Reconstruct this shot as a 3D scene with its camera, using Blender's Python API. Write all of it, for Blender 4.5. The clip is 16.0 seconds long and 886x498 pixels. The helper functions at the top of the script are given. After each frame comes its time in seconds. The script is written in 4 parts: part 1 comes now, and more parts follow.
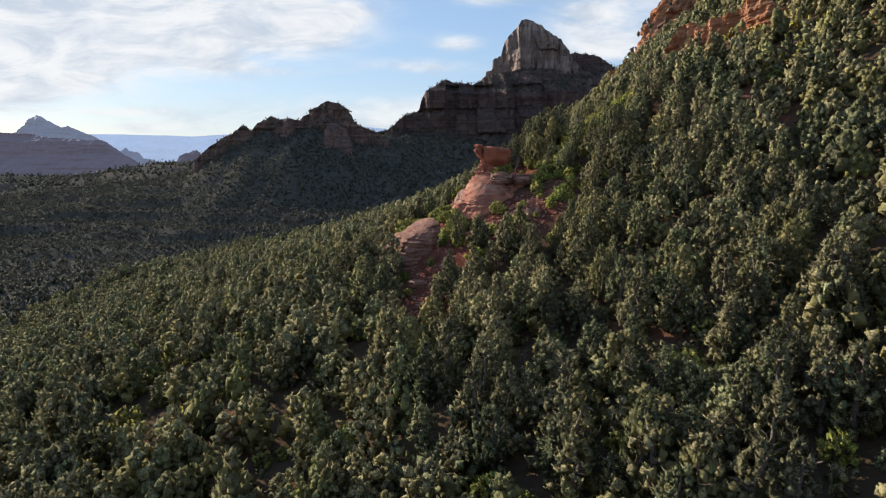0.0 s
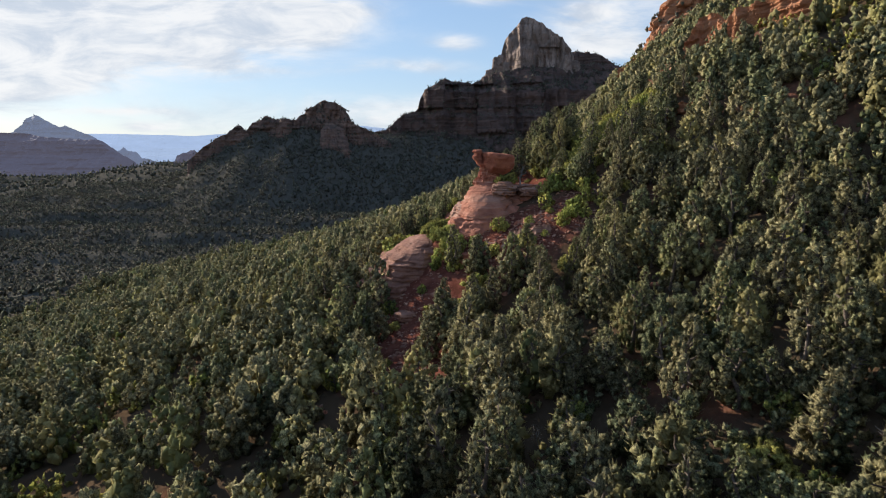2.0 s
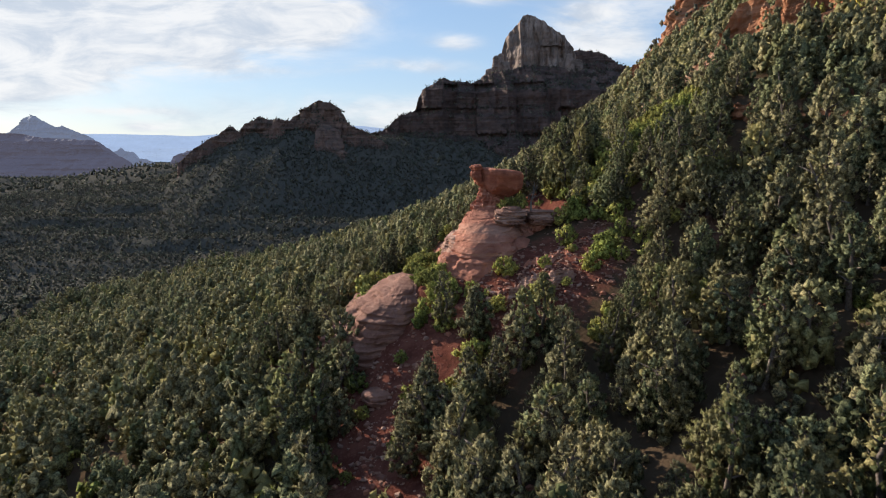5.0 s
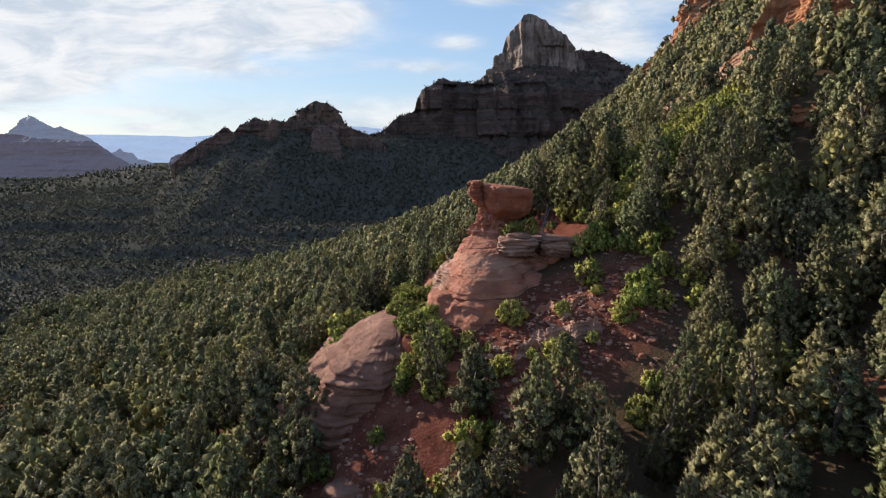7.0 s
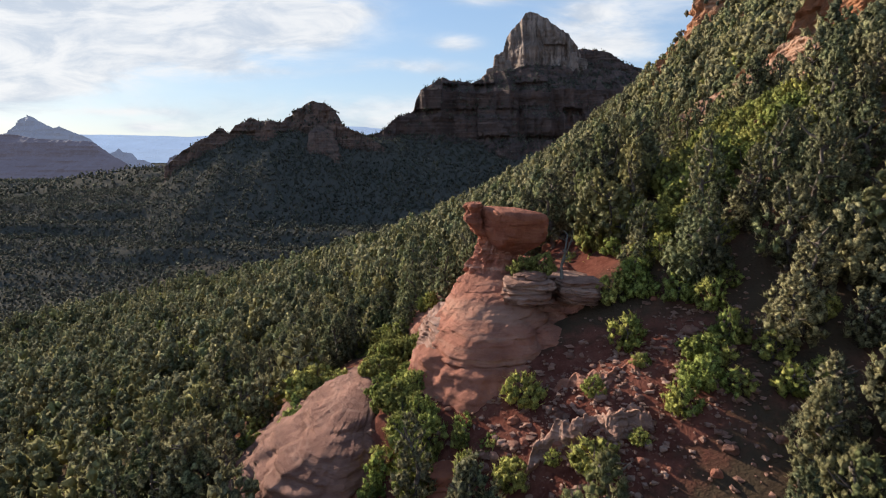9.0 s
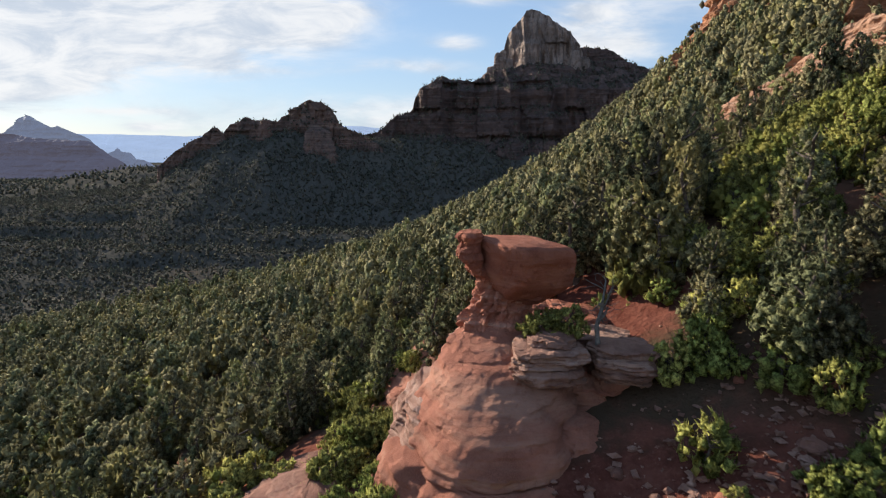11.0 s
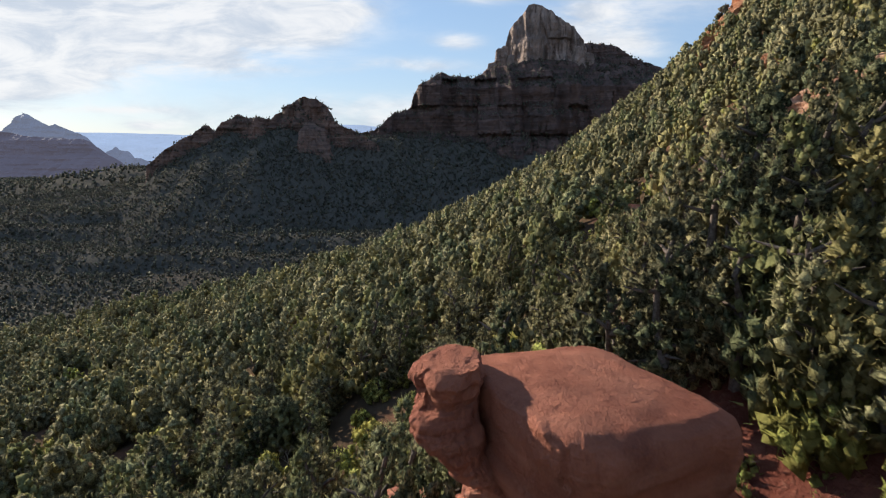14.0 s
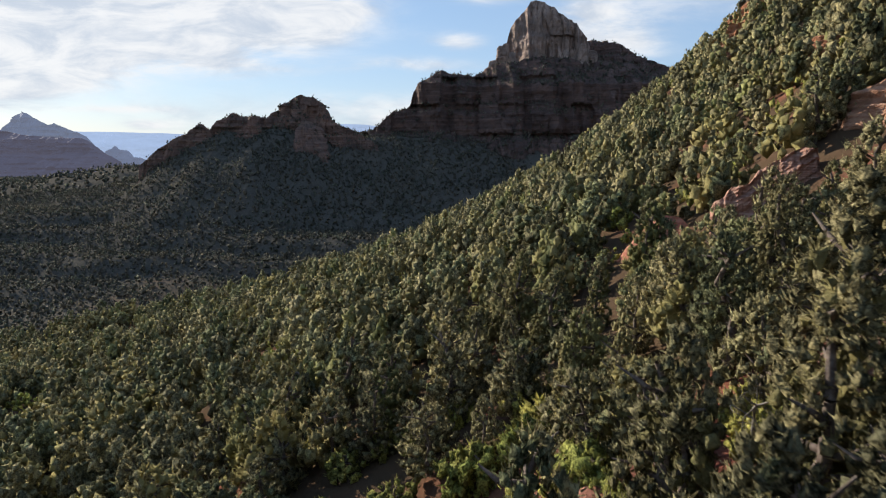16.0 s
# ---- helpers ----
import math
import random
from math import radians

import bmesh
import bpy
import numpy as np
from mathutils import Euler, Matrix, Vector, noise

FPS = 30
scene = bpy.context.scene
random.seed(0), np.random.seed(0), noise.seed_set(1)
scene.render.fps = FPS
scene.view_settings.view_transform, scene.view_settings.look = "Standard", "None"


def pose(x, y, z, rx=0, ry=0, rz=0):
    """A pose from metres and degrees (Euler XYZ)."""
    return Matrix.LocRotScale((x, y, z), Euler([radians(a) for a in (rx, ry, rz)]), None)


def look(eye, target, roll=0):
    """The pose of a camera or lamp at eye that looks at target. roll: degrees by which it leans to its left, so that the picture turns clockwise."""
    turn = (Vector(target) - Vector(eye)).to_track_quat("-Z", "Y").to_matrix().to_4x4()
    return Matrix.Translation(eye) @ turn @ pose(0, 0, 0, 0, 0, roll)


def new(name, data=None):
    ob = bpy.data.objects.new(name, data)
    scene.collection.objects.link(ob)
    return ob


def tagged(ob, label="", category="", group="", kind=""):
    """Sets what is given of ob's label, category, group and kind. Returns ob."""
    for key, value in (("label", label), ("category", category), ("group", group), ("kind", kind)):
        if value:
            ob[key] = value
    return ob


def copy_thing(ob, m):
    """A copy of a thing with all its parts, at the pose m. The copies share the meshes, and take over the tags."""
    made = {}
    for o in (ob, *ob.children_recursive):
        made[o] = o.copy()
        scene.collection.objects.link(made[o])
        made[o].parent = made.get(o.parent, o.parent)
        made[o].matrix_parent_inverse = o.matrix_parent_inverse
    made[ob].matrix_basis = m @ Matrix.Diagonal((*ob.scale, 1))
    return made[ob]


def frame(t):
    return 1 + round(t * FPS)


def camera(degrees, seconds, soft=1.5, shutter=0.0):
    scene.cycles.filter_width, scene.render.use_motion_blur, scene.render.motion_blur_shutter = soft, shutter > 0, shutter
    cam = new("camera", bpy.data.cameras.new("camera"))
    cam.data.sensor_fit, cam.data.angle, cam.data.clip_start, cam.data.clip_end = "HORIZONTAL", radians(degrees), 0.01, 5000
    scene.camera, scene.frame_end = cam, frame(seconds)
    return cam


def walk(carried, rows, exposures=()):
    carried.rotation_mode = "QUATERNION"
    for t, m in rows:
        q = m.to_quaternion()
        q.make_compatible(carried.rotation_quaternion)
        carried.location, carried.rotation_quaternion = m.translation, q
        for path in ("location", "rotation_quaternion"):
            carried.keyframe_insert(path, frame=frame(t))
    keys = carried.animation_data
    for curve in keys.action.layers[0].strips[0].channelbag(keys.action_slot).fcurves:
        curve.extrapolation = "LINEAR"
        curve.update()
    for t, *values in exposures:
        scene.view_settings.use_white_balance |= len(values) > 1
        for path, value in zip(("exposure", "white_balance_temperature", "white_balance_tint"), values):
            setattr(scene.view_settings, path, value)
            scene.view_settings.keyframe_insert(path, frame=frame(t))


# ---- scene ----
cam = camera(73.7, 16.0, soft=1.1, shutter=0.3)
METRES, EYE, TILT, LEAN, TURN = 110.0, 40.0, -9.4, 0.0, 0.0
AHEAD = 1.108 * METRES
ROWS = [
    (0.0, 0.0, 0.0, 0.0, 0.0, 0.0, -0.0),
    (0.5, 0.0023, 0.031, 0.0078, -0.0, -0.01, 0.01),
    (1.0, 0.0046, 0.0617, 0.0163, 0.0, -0.02, 0.02),
    (1.5, 0.0068, 0.0924, 0.025, -0.0, -0.03, 0.02),
    (2.0, 0.0091, 0.123, 0.0339, -0.01, -0.06, 0.02),
    (2.5, 0.0113, 0.1535, 0.0426, -0.01, -0.05, 0.02),
    (3.0, 0.0136, 0.1841, 0.0513, -0.02, -0.07, 0.02),
    (3.5, 0.0158, 0.2146, 0.0601, -0.02, -0.07, 0.01),
    (4.0, 0.0181, 0.2448, 0.0689, -0.02, -0.07, 0.02),
    (6.5, 0.029, 0.3958, 0.112, -0.03, -0.05, 0.03),
    (7.0, 0.0313, 0.4259, 0.1205, -0.01, -0.02, 0.02),
    (7.5, 0.0335, 0.4559, 0.129, -0.01, -0.02, 0.02),
    (8.0, 0.0359, 0.4861, 0.1375, 0.01, -0.01, 0.01),
    (8.5, 0.0382, 0.5161, 0.1457, 0.03, -0.01, 0.01),
    (9.0, 0.0404, 0.5461, 0.1531, 0.04, -0.02, 0.01),
    (11.5, 0.0515, 0.6979, 0.1852, 0.06, -0.04, -0.06),
    (12.0, 0.0538, 0.7287, 0.1907, 0.06, -0.04, -0.08),
    (12.5, 0.056, 0.7597, 0.1959, 0.07, -0.06, -0.09),
    (13.0, 0.0583, 0.7906, 0.2012, 0.09, -0.08, -0.09),
    (13.5, 0.0605, 0.8215, 0.2067, 0.1, -0.11, -0.1),
    (14.0, 0.0628, 0.8524, 0.2121, 0.11, -0.14, -0.11),
    (14.5, 0.0649, 0.8832, 0.2175, 0.11, -0.14, -0.14),
    (15.0, 0.0669, 0.9132, 0.223, 0.13, -0.16, -0.16),
    (15.5, 0.0688, 0.9421, 0.2284, 0.14, -0.19, -0.17),
    (16.0, 0.0707, 0.9689, 0.2329, 0.17, -0.18, -0.18),
]
walk(cam, [(t, pose(0, 0, EYE, TILT, LEAN, TURN) @ pose(METRES * x, AHEAD * y, METRES * z, 90 + pitch, roll, yaw)) for t, x, y, z, yaw, pitch, roll in ROWS])

# ---- world, sun, exposure ----
SUN_AZ, SUN_EL = 313.0, 18.0   # compass degrees clockwise from ahead (+y), and height


def direction(az, el):
    a, e = radians(az), radians(el)
    return Vector((math.sin(a) * math.cos(e), math.cos(a) * math.cos(e), math.sin(e)))


sun = new("sun", bpy.data.lights.new("sun", "SUN"))
sun.data.energy, sun.data.angle, sun.data.color = 5.0, radians(0.6), (1.0, 0.9, 0.76)
sun.matrix_world = look(direction(SUN_AZ, SUN_EL) * 300, (0, 0, 0))
scene.view_settings.exposure = 1.0

world = bpy.data.worlds.new("sky")
scene.world = world
world.use_nodes = True
WT = world.node_tree


def wire(tree, value, socket):
    if hasattr(value, "is_output"):
        tree.links.new(value, socket)
    else:
        socket.default_value = value


def maths(tree, op, a, b=0.0, c=0.0, clamp=False):
    n = tree.nodes.new("ShaderNodeMath")
    n.operation, n.use_clamp = op, clamp
    for i, v in enumerate((a, b, c)):
        wire(tree, v, n.inputs[i])
    return n.outputs[0]


def noise_of(tree, vec, scale, detail=5.0, rough=0.55, distort=0.0):
    n = tree.nodes.new("ShaderNodeTexNoise")
    wire(tree, vec, n.inputs["Vector"])
    n.inputs["Scale"].default_value, n.inputs["Detail"].default_value = scale, detail
    n.inputs["Roughness"].default_value, n.inputs["Distortion"].default_value = rough, distort
    return n.outputs[0]


def mix(tree, f, a, b, mode="MIX"):
    n = tree.nodes.new("ShaderNodeMix")
    n.data_type, n.blend_type = "RGBA", mode
    wire(tree, f, n.inputs[0])
    wire(tree, a if hasattr(a, "is_output") else (*a, 1), n.inputs[6])
    wire(tree, b if hasattr(b, "is_output") else (*b, 1), n.inputs[7])
    return n.outputs[2]


def ramp(tree, f, lo, hi):
    n = tree.nodes.new("ShaderNodeMapRange")
    n.interpolation_type = "SMOOTHSTEP"
    wire(tree, f, n.inputs[0])
    n.inputs[1].default_value, n.inputs[2].default_value = lo, hi
    return n.outputs[0]


def build_sky():
    t = WT
    out = t.nodes["World Output"]
    bg = t.nodes["Background"]
    sky = t.nodes.new("ShaderNodeTexSky")
    sky.sky_type, sky.sun_disc = "NISHITA", False
    sky.sun_elevation, sky.sun_rotation = radians(SUN_EL), radians(SUN_AZ)
    sky.air_density, sky.dust_density, sky.ozone_density, sky.altitude = 1.1, 0.5, 1.5, 1400
    geo = t.nodes.new("ShaderNodeTexCoord").outputs["Generated"]
    sep = t.nodes.new("ShaderNodeSeparateXYZ")
    t.links.new(geo, sep.inputs[0])
    x, y, z = sep.outputs
    ahead = maths(t, "MAXIMUM", maths(t, "ABSOLUTE", y), 0.08)
    u, v = maths(t, "DIVIDE", x, ahead), maths(t, "DIVIDE", z, ahead)
    comb = t.nodes.new("ShaderNodeCombineXYZ")
    wire(t, maths(t, "MULTIPLY", u, 1.0), comb.inputs[0])
    wire(t, maths(t, "MULTIPLY", v, 3.2), comb.inputs[1])
    wire(t, maths(t, "MULTIPLY", maths(t, "SIGN", y), 3.0), comb.inputs[2])
    streak = noise_of(t, comb.outputs[0], 4.2, 8, 0.6, 0.6)
    fine = noise_of(t, comb.outputs[0], 15.0, 6, 0.6, 0.3)
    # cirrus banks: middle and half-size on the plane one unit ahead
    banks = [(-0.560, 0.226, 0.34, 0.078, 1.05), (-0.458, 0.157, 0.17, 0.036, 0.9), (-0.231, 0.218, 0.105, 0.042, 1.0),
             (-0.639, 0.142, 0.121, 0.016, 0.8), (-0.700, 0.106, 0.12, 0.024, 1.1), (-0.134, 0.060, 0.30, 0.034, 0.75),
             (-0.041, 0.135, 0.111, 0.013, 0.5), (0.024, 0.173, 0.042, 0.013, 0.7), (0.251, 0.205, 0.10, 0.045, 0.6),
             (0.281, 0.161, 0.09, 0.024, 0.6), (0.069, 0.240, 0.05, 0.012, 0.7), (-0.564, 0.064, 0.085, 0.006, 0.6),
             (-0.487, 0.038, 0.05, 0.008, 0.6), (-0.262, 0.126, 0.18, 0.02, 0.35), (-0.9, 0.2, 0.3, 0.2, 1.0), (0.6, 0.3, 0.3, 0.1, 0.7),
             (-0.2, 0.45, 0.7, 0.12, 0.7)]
    total = 0.0
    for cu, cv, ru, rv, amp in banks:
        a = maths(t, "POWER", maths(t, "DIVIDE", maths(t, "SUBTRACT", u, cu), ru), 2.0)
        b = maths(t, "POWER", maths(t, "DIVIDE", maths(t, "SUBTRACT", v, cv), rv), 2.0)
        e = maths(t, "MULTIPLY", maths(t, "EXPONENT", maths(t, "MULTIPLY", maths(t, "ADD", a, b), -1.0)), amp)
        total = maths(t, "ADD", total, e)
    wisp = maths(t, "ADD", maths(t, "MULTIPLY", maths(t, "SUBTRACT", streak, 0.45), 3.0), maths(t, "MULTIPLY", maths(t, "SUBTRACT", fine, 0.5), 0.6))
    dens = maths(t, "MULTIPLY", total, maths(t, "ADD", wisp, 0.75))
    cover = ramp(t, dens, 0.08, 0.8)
    cloud = mix(t, ramp(t, noise_of(t, comb.outputs[0], 7.0, 6, 0.6, 0.5), 0.34, 0.62), (4.4, 4.9, 5.65), (6.8, 6.85, 6.95))
    lowhaze = maths(t, "MULTIPLY", maths(t, "EXPONENT", maths(t, "MULTIPLY", maths(t, "MAXIMUM", z, 0.0), -9.0)), 0.55)
    base = mix(t, lowhaze, mix(t, 0.5, sky.outputs[0], (2.6, 4.1, 6.7)), (4.2, 4.8, 5.5))
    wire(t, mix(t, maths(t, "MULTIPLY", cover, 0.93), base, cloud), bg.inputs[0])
    bg.inputs[1].default_value = 0.0685
    t.links.new(bg.outputs[0], out.inputs[0])


build_sky()


# ---- materials ----
def material(name):
    m = bpy.data.materials.new(name)
    m.use_nodes = True
    t = m.node_tree
    b = t.nodes["Principled BSDF"]
    b.inputs["Specular IOR Level"].default_value = 0.08
    return m, t, b


def bump(t, b, height, strength, dist):
    n = t.nodes.new("ShaderNodeBump")
    n.inputs["Strength"].default_value, n.inputs["Distance"].default_value = strength, dist
    t.links.new(height, n.inputs["Height"])
    t.links.new(n.outputs[0], b.inputs["Normal"])


def position(t, sx=1.0, sy=1.0, sz=1.0):
    g = t.nodes.new("ShaderNodeNewGeometry").outputs["Position"]
    n = t.nodes.new("ShaderNodeVectorMath")
    n.operation = "MULTIPLY"
    t.links.new(g, n.inputs[0])
    n.inputs[1].default_value = (sx, sy, sz)
    return n.outputs[0]


def rock_material(name, dark, mid, pale, grain=1.0, bands=0.5, strata=0.6, upright=False):
    """Bedded sandstone: broad stains, bands by height, fine grain."""
    m, t, b = material(name)
    p = position(t, grain, grain, grain)
    layer = position(t, 0.05 * grain, 0.05 * grain, strata * grain)
    n1 = noise_of(t, p, 0.35, 4, 0.6, 0.4)
    n2 = noise_of(t, p, 2.2, 8, 0.7)
    n3 = noise_of(t, layer, 1.6, 6, 0.65)
    n4 = noise_of(t, p, 14.0, 5, 0.7)
    c = mix(t, ramp(t, n1, 0.3, 0.7), dark, mid)
    c = mix(t, maths(t, "MULTIPLY", ramp(t, n3, 0.46, 0.66), bands), c, pale)
    c = mix(t, maths(t, "MULTIPLY", ramp(t, n2, 0.52, 0.68), 0.45), c, dark)
    c = mix(t, maths(t, "MULTIPLY", ramp(t, n4, 0.35, 0.75), 0.35), c, tuple(min(1, v * 1.25) for v in mid))
    if upright:
        streak = noise_of(t, position(t, grain, grain, 0.06 * grain), 2.4, 5, 0.65)
        c = mix(t, maths(t, "MULTIPLY", ramp(t, streak, 0.48, 0.64), 0.75), c, dark)
    wire(t, c, b.inputs["Base Color"])
    b.inputs["Roughness"].default_value = 0.9
    h = maths(t, "ADD", maths(t, "MULTIPLY", n3, 1.2), maths(t, "ADD", maths(t, "MULTIPLY", n2, 0.8), maths(t, "MULTIPLY", n4, 0.3)))
    bump(t, b, h, 1.0, 0.3 / grain)
    return m


RED = rock_material("red_sandstone", (0.21, 0.070, 0.045), (0.39, 0.142, 0.086), (0.50, 0.25, 0.17), 1.0, 0.4)
BASE_RED = rock_material("slickrock", (0.22, 0.086, 0.058), (0.40, 0.165, 0.110), (0.56, 0.35, 0.25), 0.9, 0.42)
NECK = rock_material("mottled_neck_rock", (0.24, 0.085, 0.056), (0.48, 0.20, 0.13), (0.62, 0.42, 0.32), 1.8, 0.6, 0.5)
# lighter copy of the far cliff rock, raised for the butte's sunlit faces
KNOLL = rock_material("sunlit_red_butte_rock", (0.085, 0.064, 0.055), (0.21, 0.125, 0.095), (0.29, 0.185, 0.14), 0.14, 0.6, 1.4)
SLABROCK = rock_material("streaked_slickrock", (0.13, 0.06, 0.045), (0.29, 0.145, 0.105), (0.36, 0.21, 0.16), 1.1, 0.45, 2.2)
LEDGE = rock_material("pale_bedded_sandstone", (0.17, 0.085, 0.062), (0.34, 0.19, 0.14), (0.50, 0.34, 0.265), 1.6, 0.6, 1.6)
TAN = rock_material("tan_slickrock", (0.26, 0.135, 0.085), (0.46, 0.265, 0.175), (0.56, 0.38, 0.27), 1.0, 0.55, 1.8)
ORANGE = rock_material("orange_cliff_sandstone", (0.20, 0.085, 0.045), (0.42, 0.19, 0.10), (0.52, 0.31, 0.20), 0.35, 0.5, 1.0)
GREY = rock_material("grey_cliff_sandstone", (0.15, 0.112, 0.094), (0.37, 0.275, 0.225), (0.46, 0.36, 0.30), 0.12, 0.25, 0.5, True)
# the shade on the camera-facing cliffs is put into this dark colour
SHADED_RED = rock_material("shaded_red_cliff_rock", (0.072, 0.054, 0.049), (0.14, 0.09, 0.075), (0.205, 0.132, 0.107), 0.12, 0.6, 1.8)


def ground_material():
    m, t, b = material("red_soil_and_litter")
    b.inputs["Specular IOR Level"].default_value = 0.0
    p = position(t)
    big = noise_of(t, p, 0.06, 5, 0.6, 0.5)
    mid = noise_of(t, p, 0.5, 6, 0.65)
    fine = noise_of(t, p, 4.0, 7, 0.7)
    c = mix(t, ramp(t, mid, 0.3, 0.7), (0.12, 0.05, 0.034), (0.19, 0.085, 0.056))
    c = mix(t, maths(t, "MULTIPLY", maths(t, "SUBTRACT", 1.0, ramp(t, big, 0.52, 0.68)), 0.85), c, (0.06, 0.047, 0.03))
    c = mix(t, maths(t, "MULTIPLY", ramp(t, fine, 0.5, 0.75), 0.6), c, (0.06, 0.05, 0.03))
    sep = t.nodes.new("ShaderNodeSeparateXYZ")
    t.links.new(p, sep.inputs[0])
    # bare red earth along the spur and on the bank beyond it
    red = 0.0
    for cx, cy, rx, ry in ((9, 104, 16, 9), (-3, 92, 9, 22), (24, 142, 9, 9), (-10, 112, 12, 16), (14, 124, 10, 8)):
        e = maths(t, "ADD", maths(t, "POWER", maths(t, "DIVIDE", maths(t, "SUBTRACT", sep.outputs[0], cx), rx), 2.0), maths(t, "POWER", maths(t, "DIVIDE", maths(t, "SUBTRACT", sep.outputs[1], cy), ry), 2.0))
        red = maths(t, "MAXIMUM", red, maths(t, "EXPONENT", maths(t, "MULTIPLY", e, -1.0)))
    earth = mix(t, ramp(t, mid, 0.35, 0.65), (0.095, 0.031, 0.022), (0.16, 0.060, 0.042))
    earth = mix(t, maths(t, "MULTIPLY", ramp(t, fine, 0.52, 0.7), 0.5), earth, (0.20, 0.10, 0.072))
    c = mix(t, ramp(t, maths(t, "ADD", red, maths(t, "MULTIPLY", maths(t, "SUBTRACT", mid, 0.5), 0.8)), 0.3, 0.6), c, earth)
    # far off the scrub closes over the soil
    far = ramp(t, sep.outputs[1], 330, 520)
    scrub = mix(t, ramp(t, mid, 0.35, 0.65), (0.068, 0.064, 0.055), (0.098, 0.09, 0.074))
    low = ramp(t, sep.outputs[0], -150.0, -190.0)
    c = mix(t, maths(t, "MULTIPLY", maths(t, "MAXIMUM", far, low), 0.95), c, scrub)
    wire(t, c, b.inputs["Base Color"])
    b.inputs["Roughness"].default_value = 0.95
    bump(t, b, maths(t, "ADD", mid, maths(t, "MULTIPLY", fine, 0.4)), 0.8, 0.35)
    return m


def leaf_material(name, dark, light, bright, grain=6.5):
    """Foliage: each crown its own tone, fine sprays, painted dark gaps and light tips, leafy relief."""
    m, t, b = material(name)
    b.inputs["Specular IOR Level"].default_value = 0.02
    p = position(t)
    cell = t.nodes.new("ShaderNodeTexVoronoi")
    cell.inputs["Scale"].default_value, cell.inputs["Randomness"].default_value = 0.34, 1.0
    t.links.new(position(t, 1, 1, 0.15), cell.inputs["Vector"])
    one = t.nodes.new("ShaderNodeSeparateColor")
    t.links.new(cell.outputs["Color"], one.inputs[0])
    tone, hue = one.outputs[0], one.outputs[1]
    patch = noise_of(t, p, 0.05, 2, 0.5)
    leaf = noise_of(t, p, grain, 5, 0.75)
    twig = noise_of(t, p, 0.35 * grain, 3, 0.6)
    # shade in the gaps between sprays is painted dark, the tips pale
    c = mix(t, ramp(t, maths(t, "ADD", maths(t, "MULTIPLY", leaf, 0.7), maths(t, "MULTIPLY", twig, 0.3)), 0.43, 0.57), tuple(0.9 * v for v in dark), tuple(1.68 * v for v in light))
    c = mix(t, maths(t, "MULTIPLY", ramp(t, maths(t, "ADD", hue, maths(t, "MULTIPLY", maths(t, "SUBTRACT", patch, 0.5), 1.6)), 0.55, 1.0), 0.8), c, bright)
    cool = ramp(t, maths(t, "ADD", one.outputs[2], maths(t, "MULTIPLY", maths(t, "SUBTRACT", patch, 0.5), -0.8)), 0.5, 0.9)
    c = mix(t, maths(t, "MULTIPLY", cool, 0.55), c, mix(t, 1.0, c, (0.62, 0.86, 0.78), "MULTIPLY"))
    c = mix(t, 1.0, c, mix(t, tone, (0.56, 0.57, 0.6), (1.44, 1.34, 1.26)), "MULTIPLY")
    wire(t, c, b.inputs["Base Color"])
    b.inputs["Roughness"].default_value = 0.8
    bump(t, b, leaf, 1.0, 1.1 / grain)
    tr = t.nodes.new("ShaderNodeBsdfTranslucent")
    wire(t, c, tr.inputs[0])
    ms = t.nodes.new("ShaderNodeMixShader")
    ms.inputs[0].default_value = 0.28
    t.links.new(b.outputs[0], ms.inputs[1])
    t.links.new(tr.outputs[0], ms.inputs[2])
    t.links.new(ms.outputs[0], t.nodes["Material Output"].inputs[0])
    return m


def plain_material(name, a, c2, scale, rough=0.85):
    m, t, b = material(name)
    p = position(t)
    n = noise_of(t, p, scale, 6, 0.65)
    wire(t, mix(t, ramp(t, n, 0.3, 0.7), a, c2), b.inputs["Base Color"])
    b.inputs["Roughness"].default_value = rough
    bump(t, b, n, 0.5, 0.05)
    return m


SOIL = ground_material()
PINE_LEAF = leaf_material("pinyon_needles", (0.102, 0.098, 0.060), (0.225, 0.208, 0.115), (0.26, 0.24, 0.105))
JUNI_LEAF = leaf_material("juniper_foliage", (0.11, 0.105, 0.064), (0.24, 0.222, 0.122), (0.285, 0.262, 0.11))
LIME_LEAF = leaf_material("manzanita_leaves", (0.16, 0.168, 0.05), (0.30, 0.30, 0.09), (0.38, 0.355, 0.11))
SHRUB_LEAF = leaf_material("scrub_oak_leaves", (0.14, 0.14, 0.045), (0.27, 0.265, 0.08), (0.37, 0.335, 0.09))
# evergreen colour darkened and greyed to carry the distance's shade and haze
FAR_LEAF = leaf_material("far_woods_shade_and_haze", (0.105, 0.104, 0.086), (0.11, 0.107, 0.084), (0.135, 0.126, 0.094), 1.6)
BARK = plain_material("grey_bark", (0.07, 0.05, 0.04), (0.17, 0.14, 0.12), 6)
SNAG = plain_material("bleached_dead_wood", (0.09, 0.08, 0.07), (0.21, 0.19, 0.17), 7)


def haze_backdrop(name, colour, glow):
    """Plain distance, with the air's haze painted into its colour and glow."""
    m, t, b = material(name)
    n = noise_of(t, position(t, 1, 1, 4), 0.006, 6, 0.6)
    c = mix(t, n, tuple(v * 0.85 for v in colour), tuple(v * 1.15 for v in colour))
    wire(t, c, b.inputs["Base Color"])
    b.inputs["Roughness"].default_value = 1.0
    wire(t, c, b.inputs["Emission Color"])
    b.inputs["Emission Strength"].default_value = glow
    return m


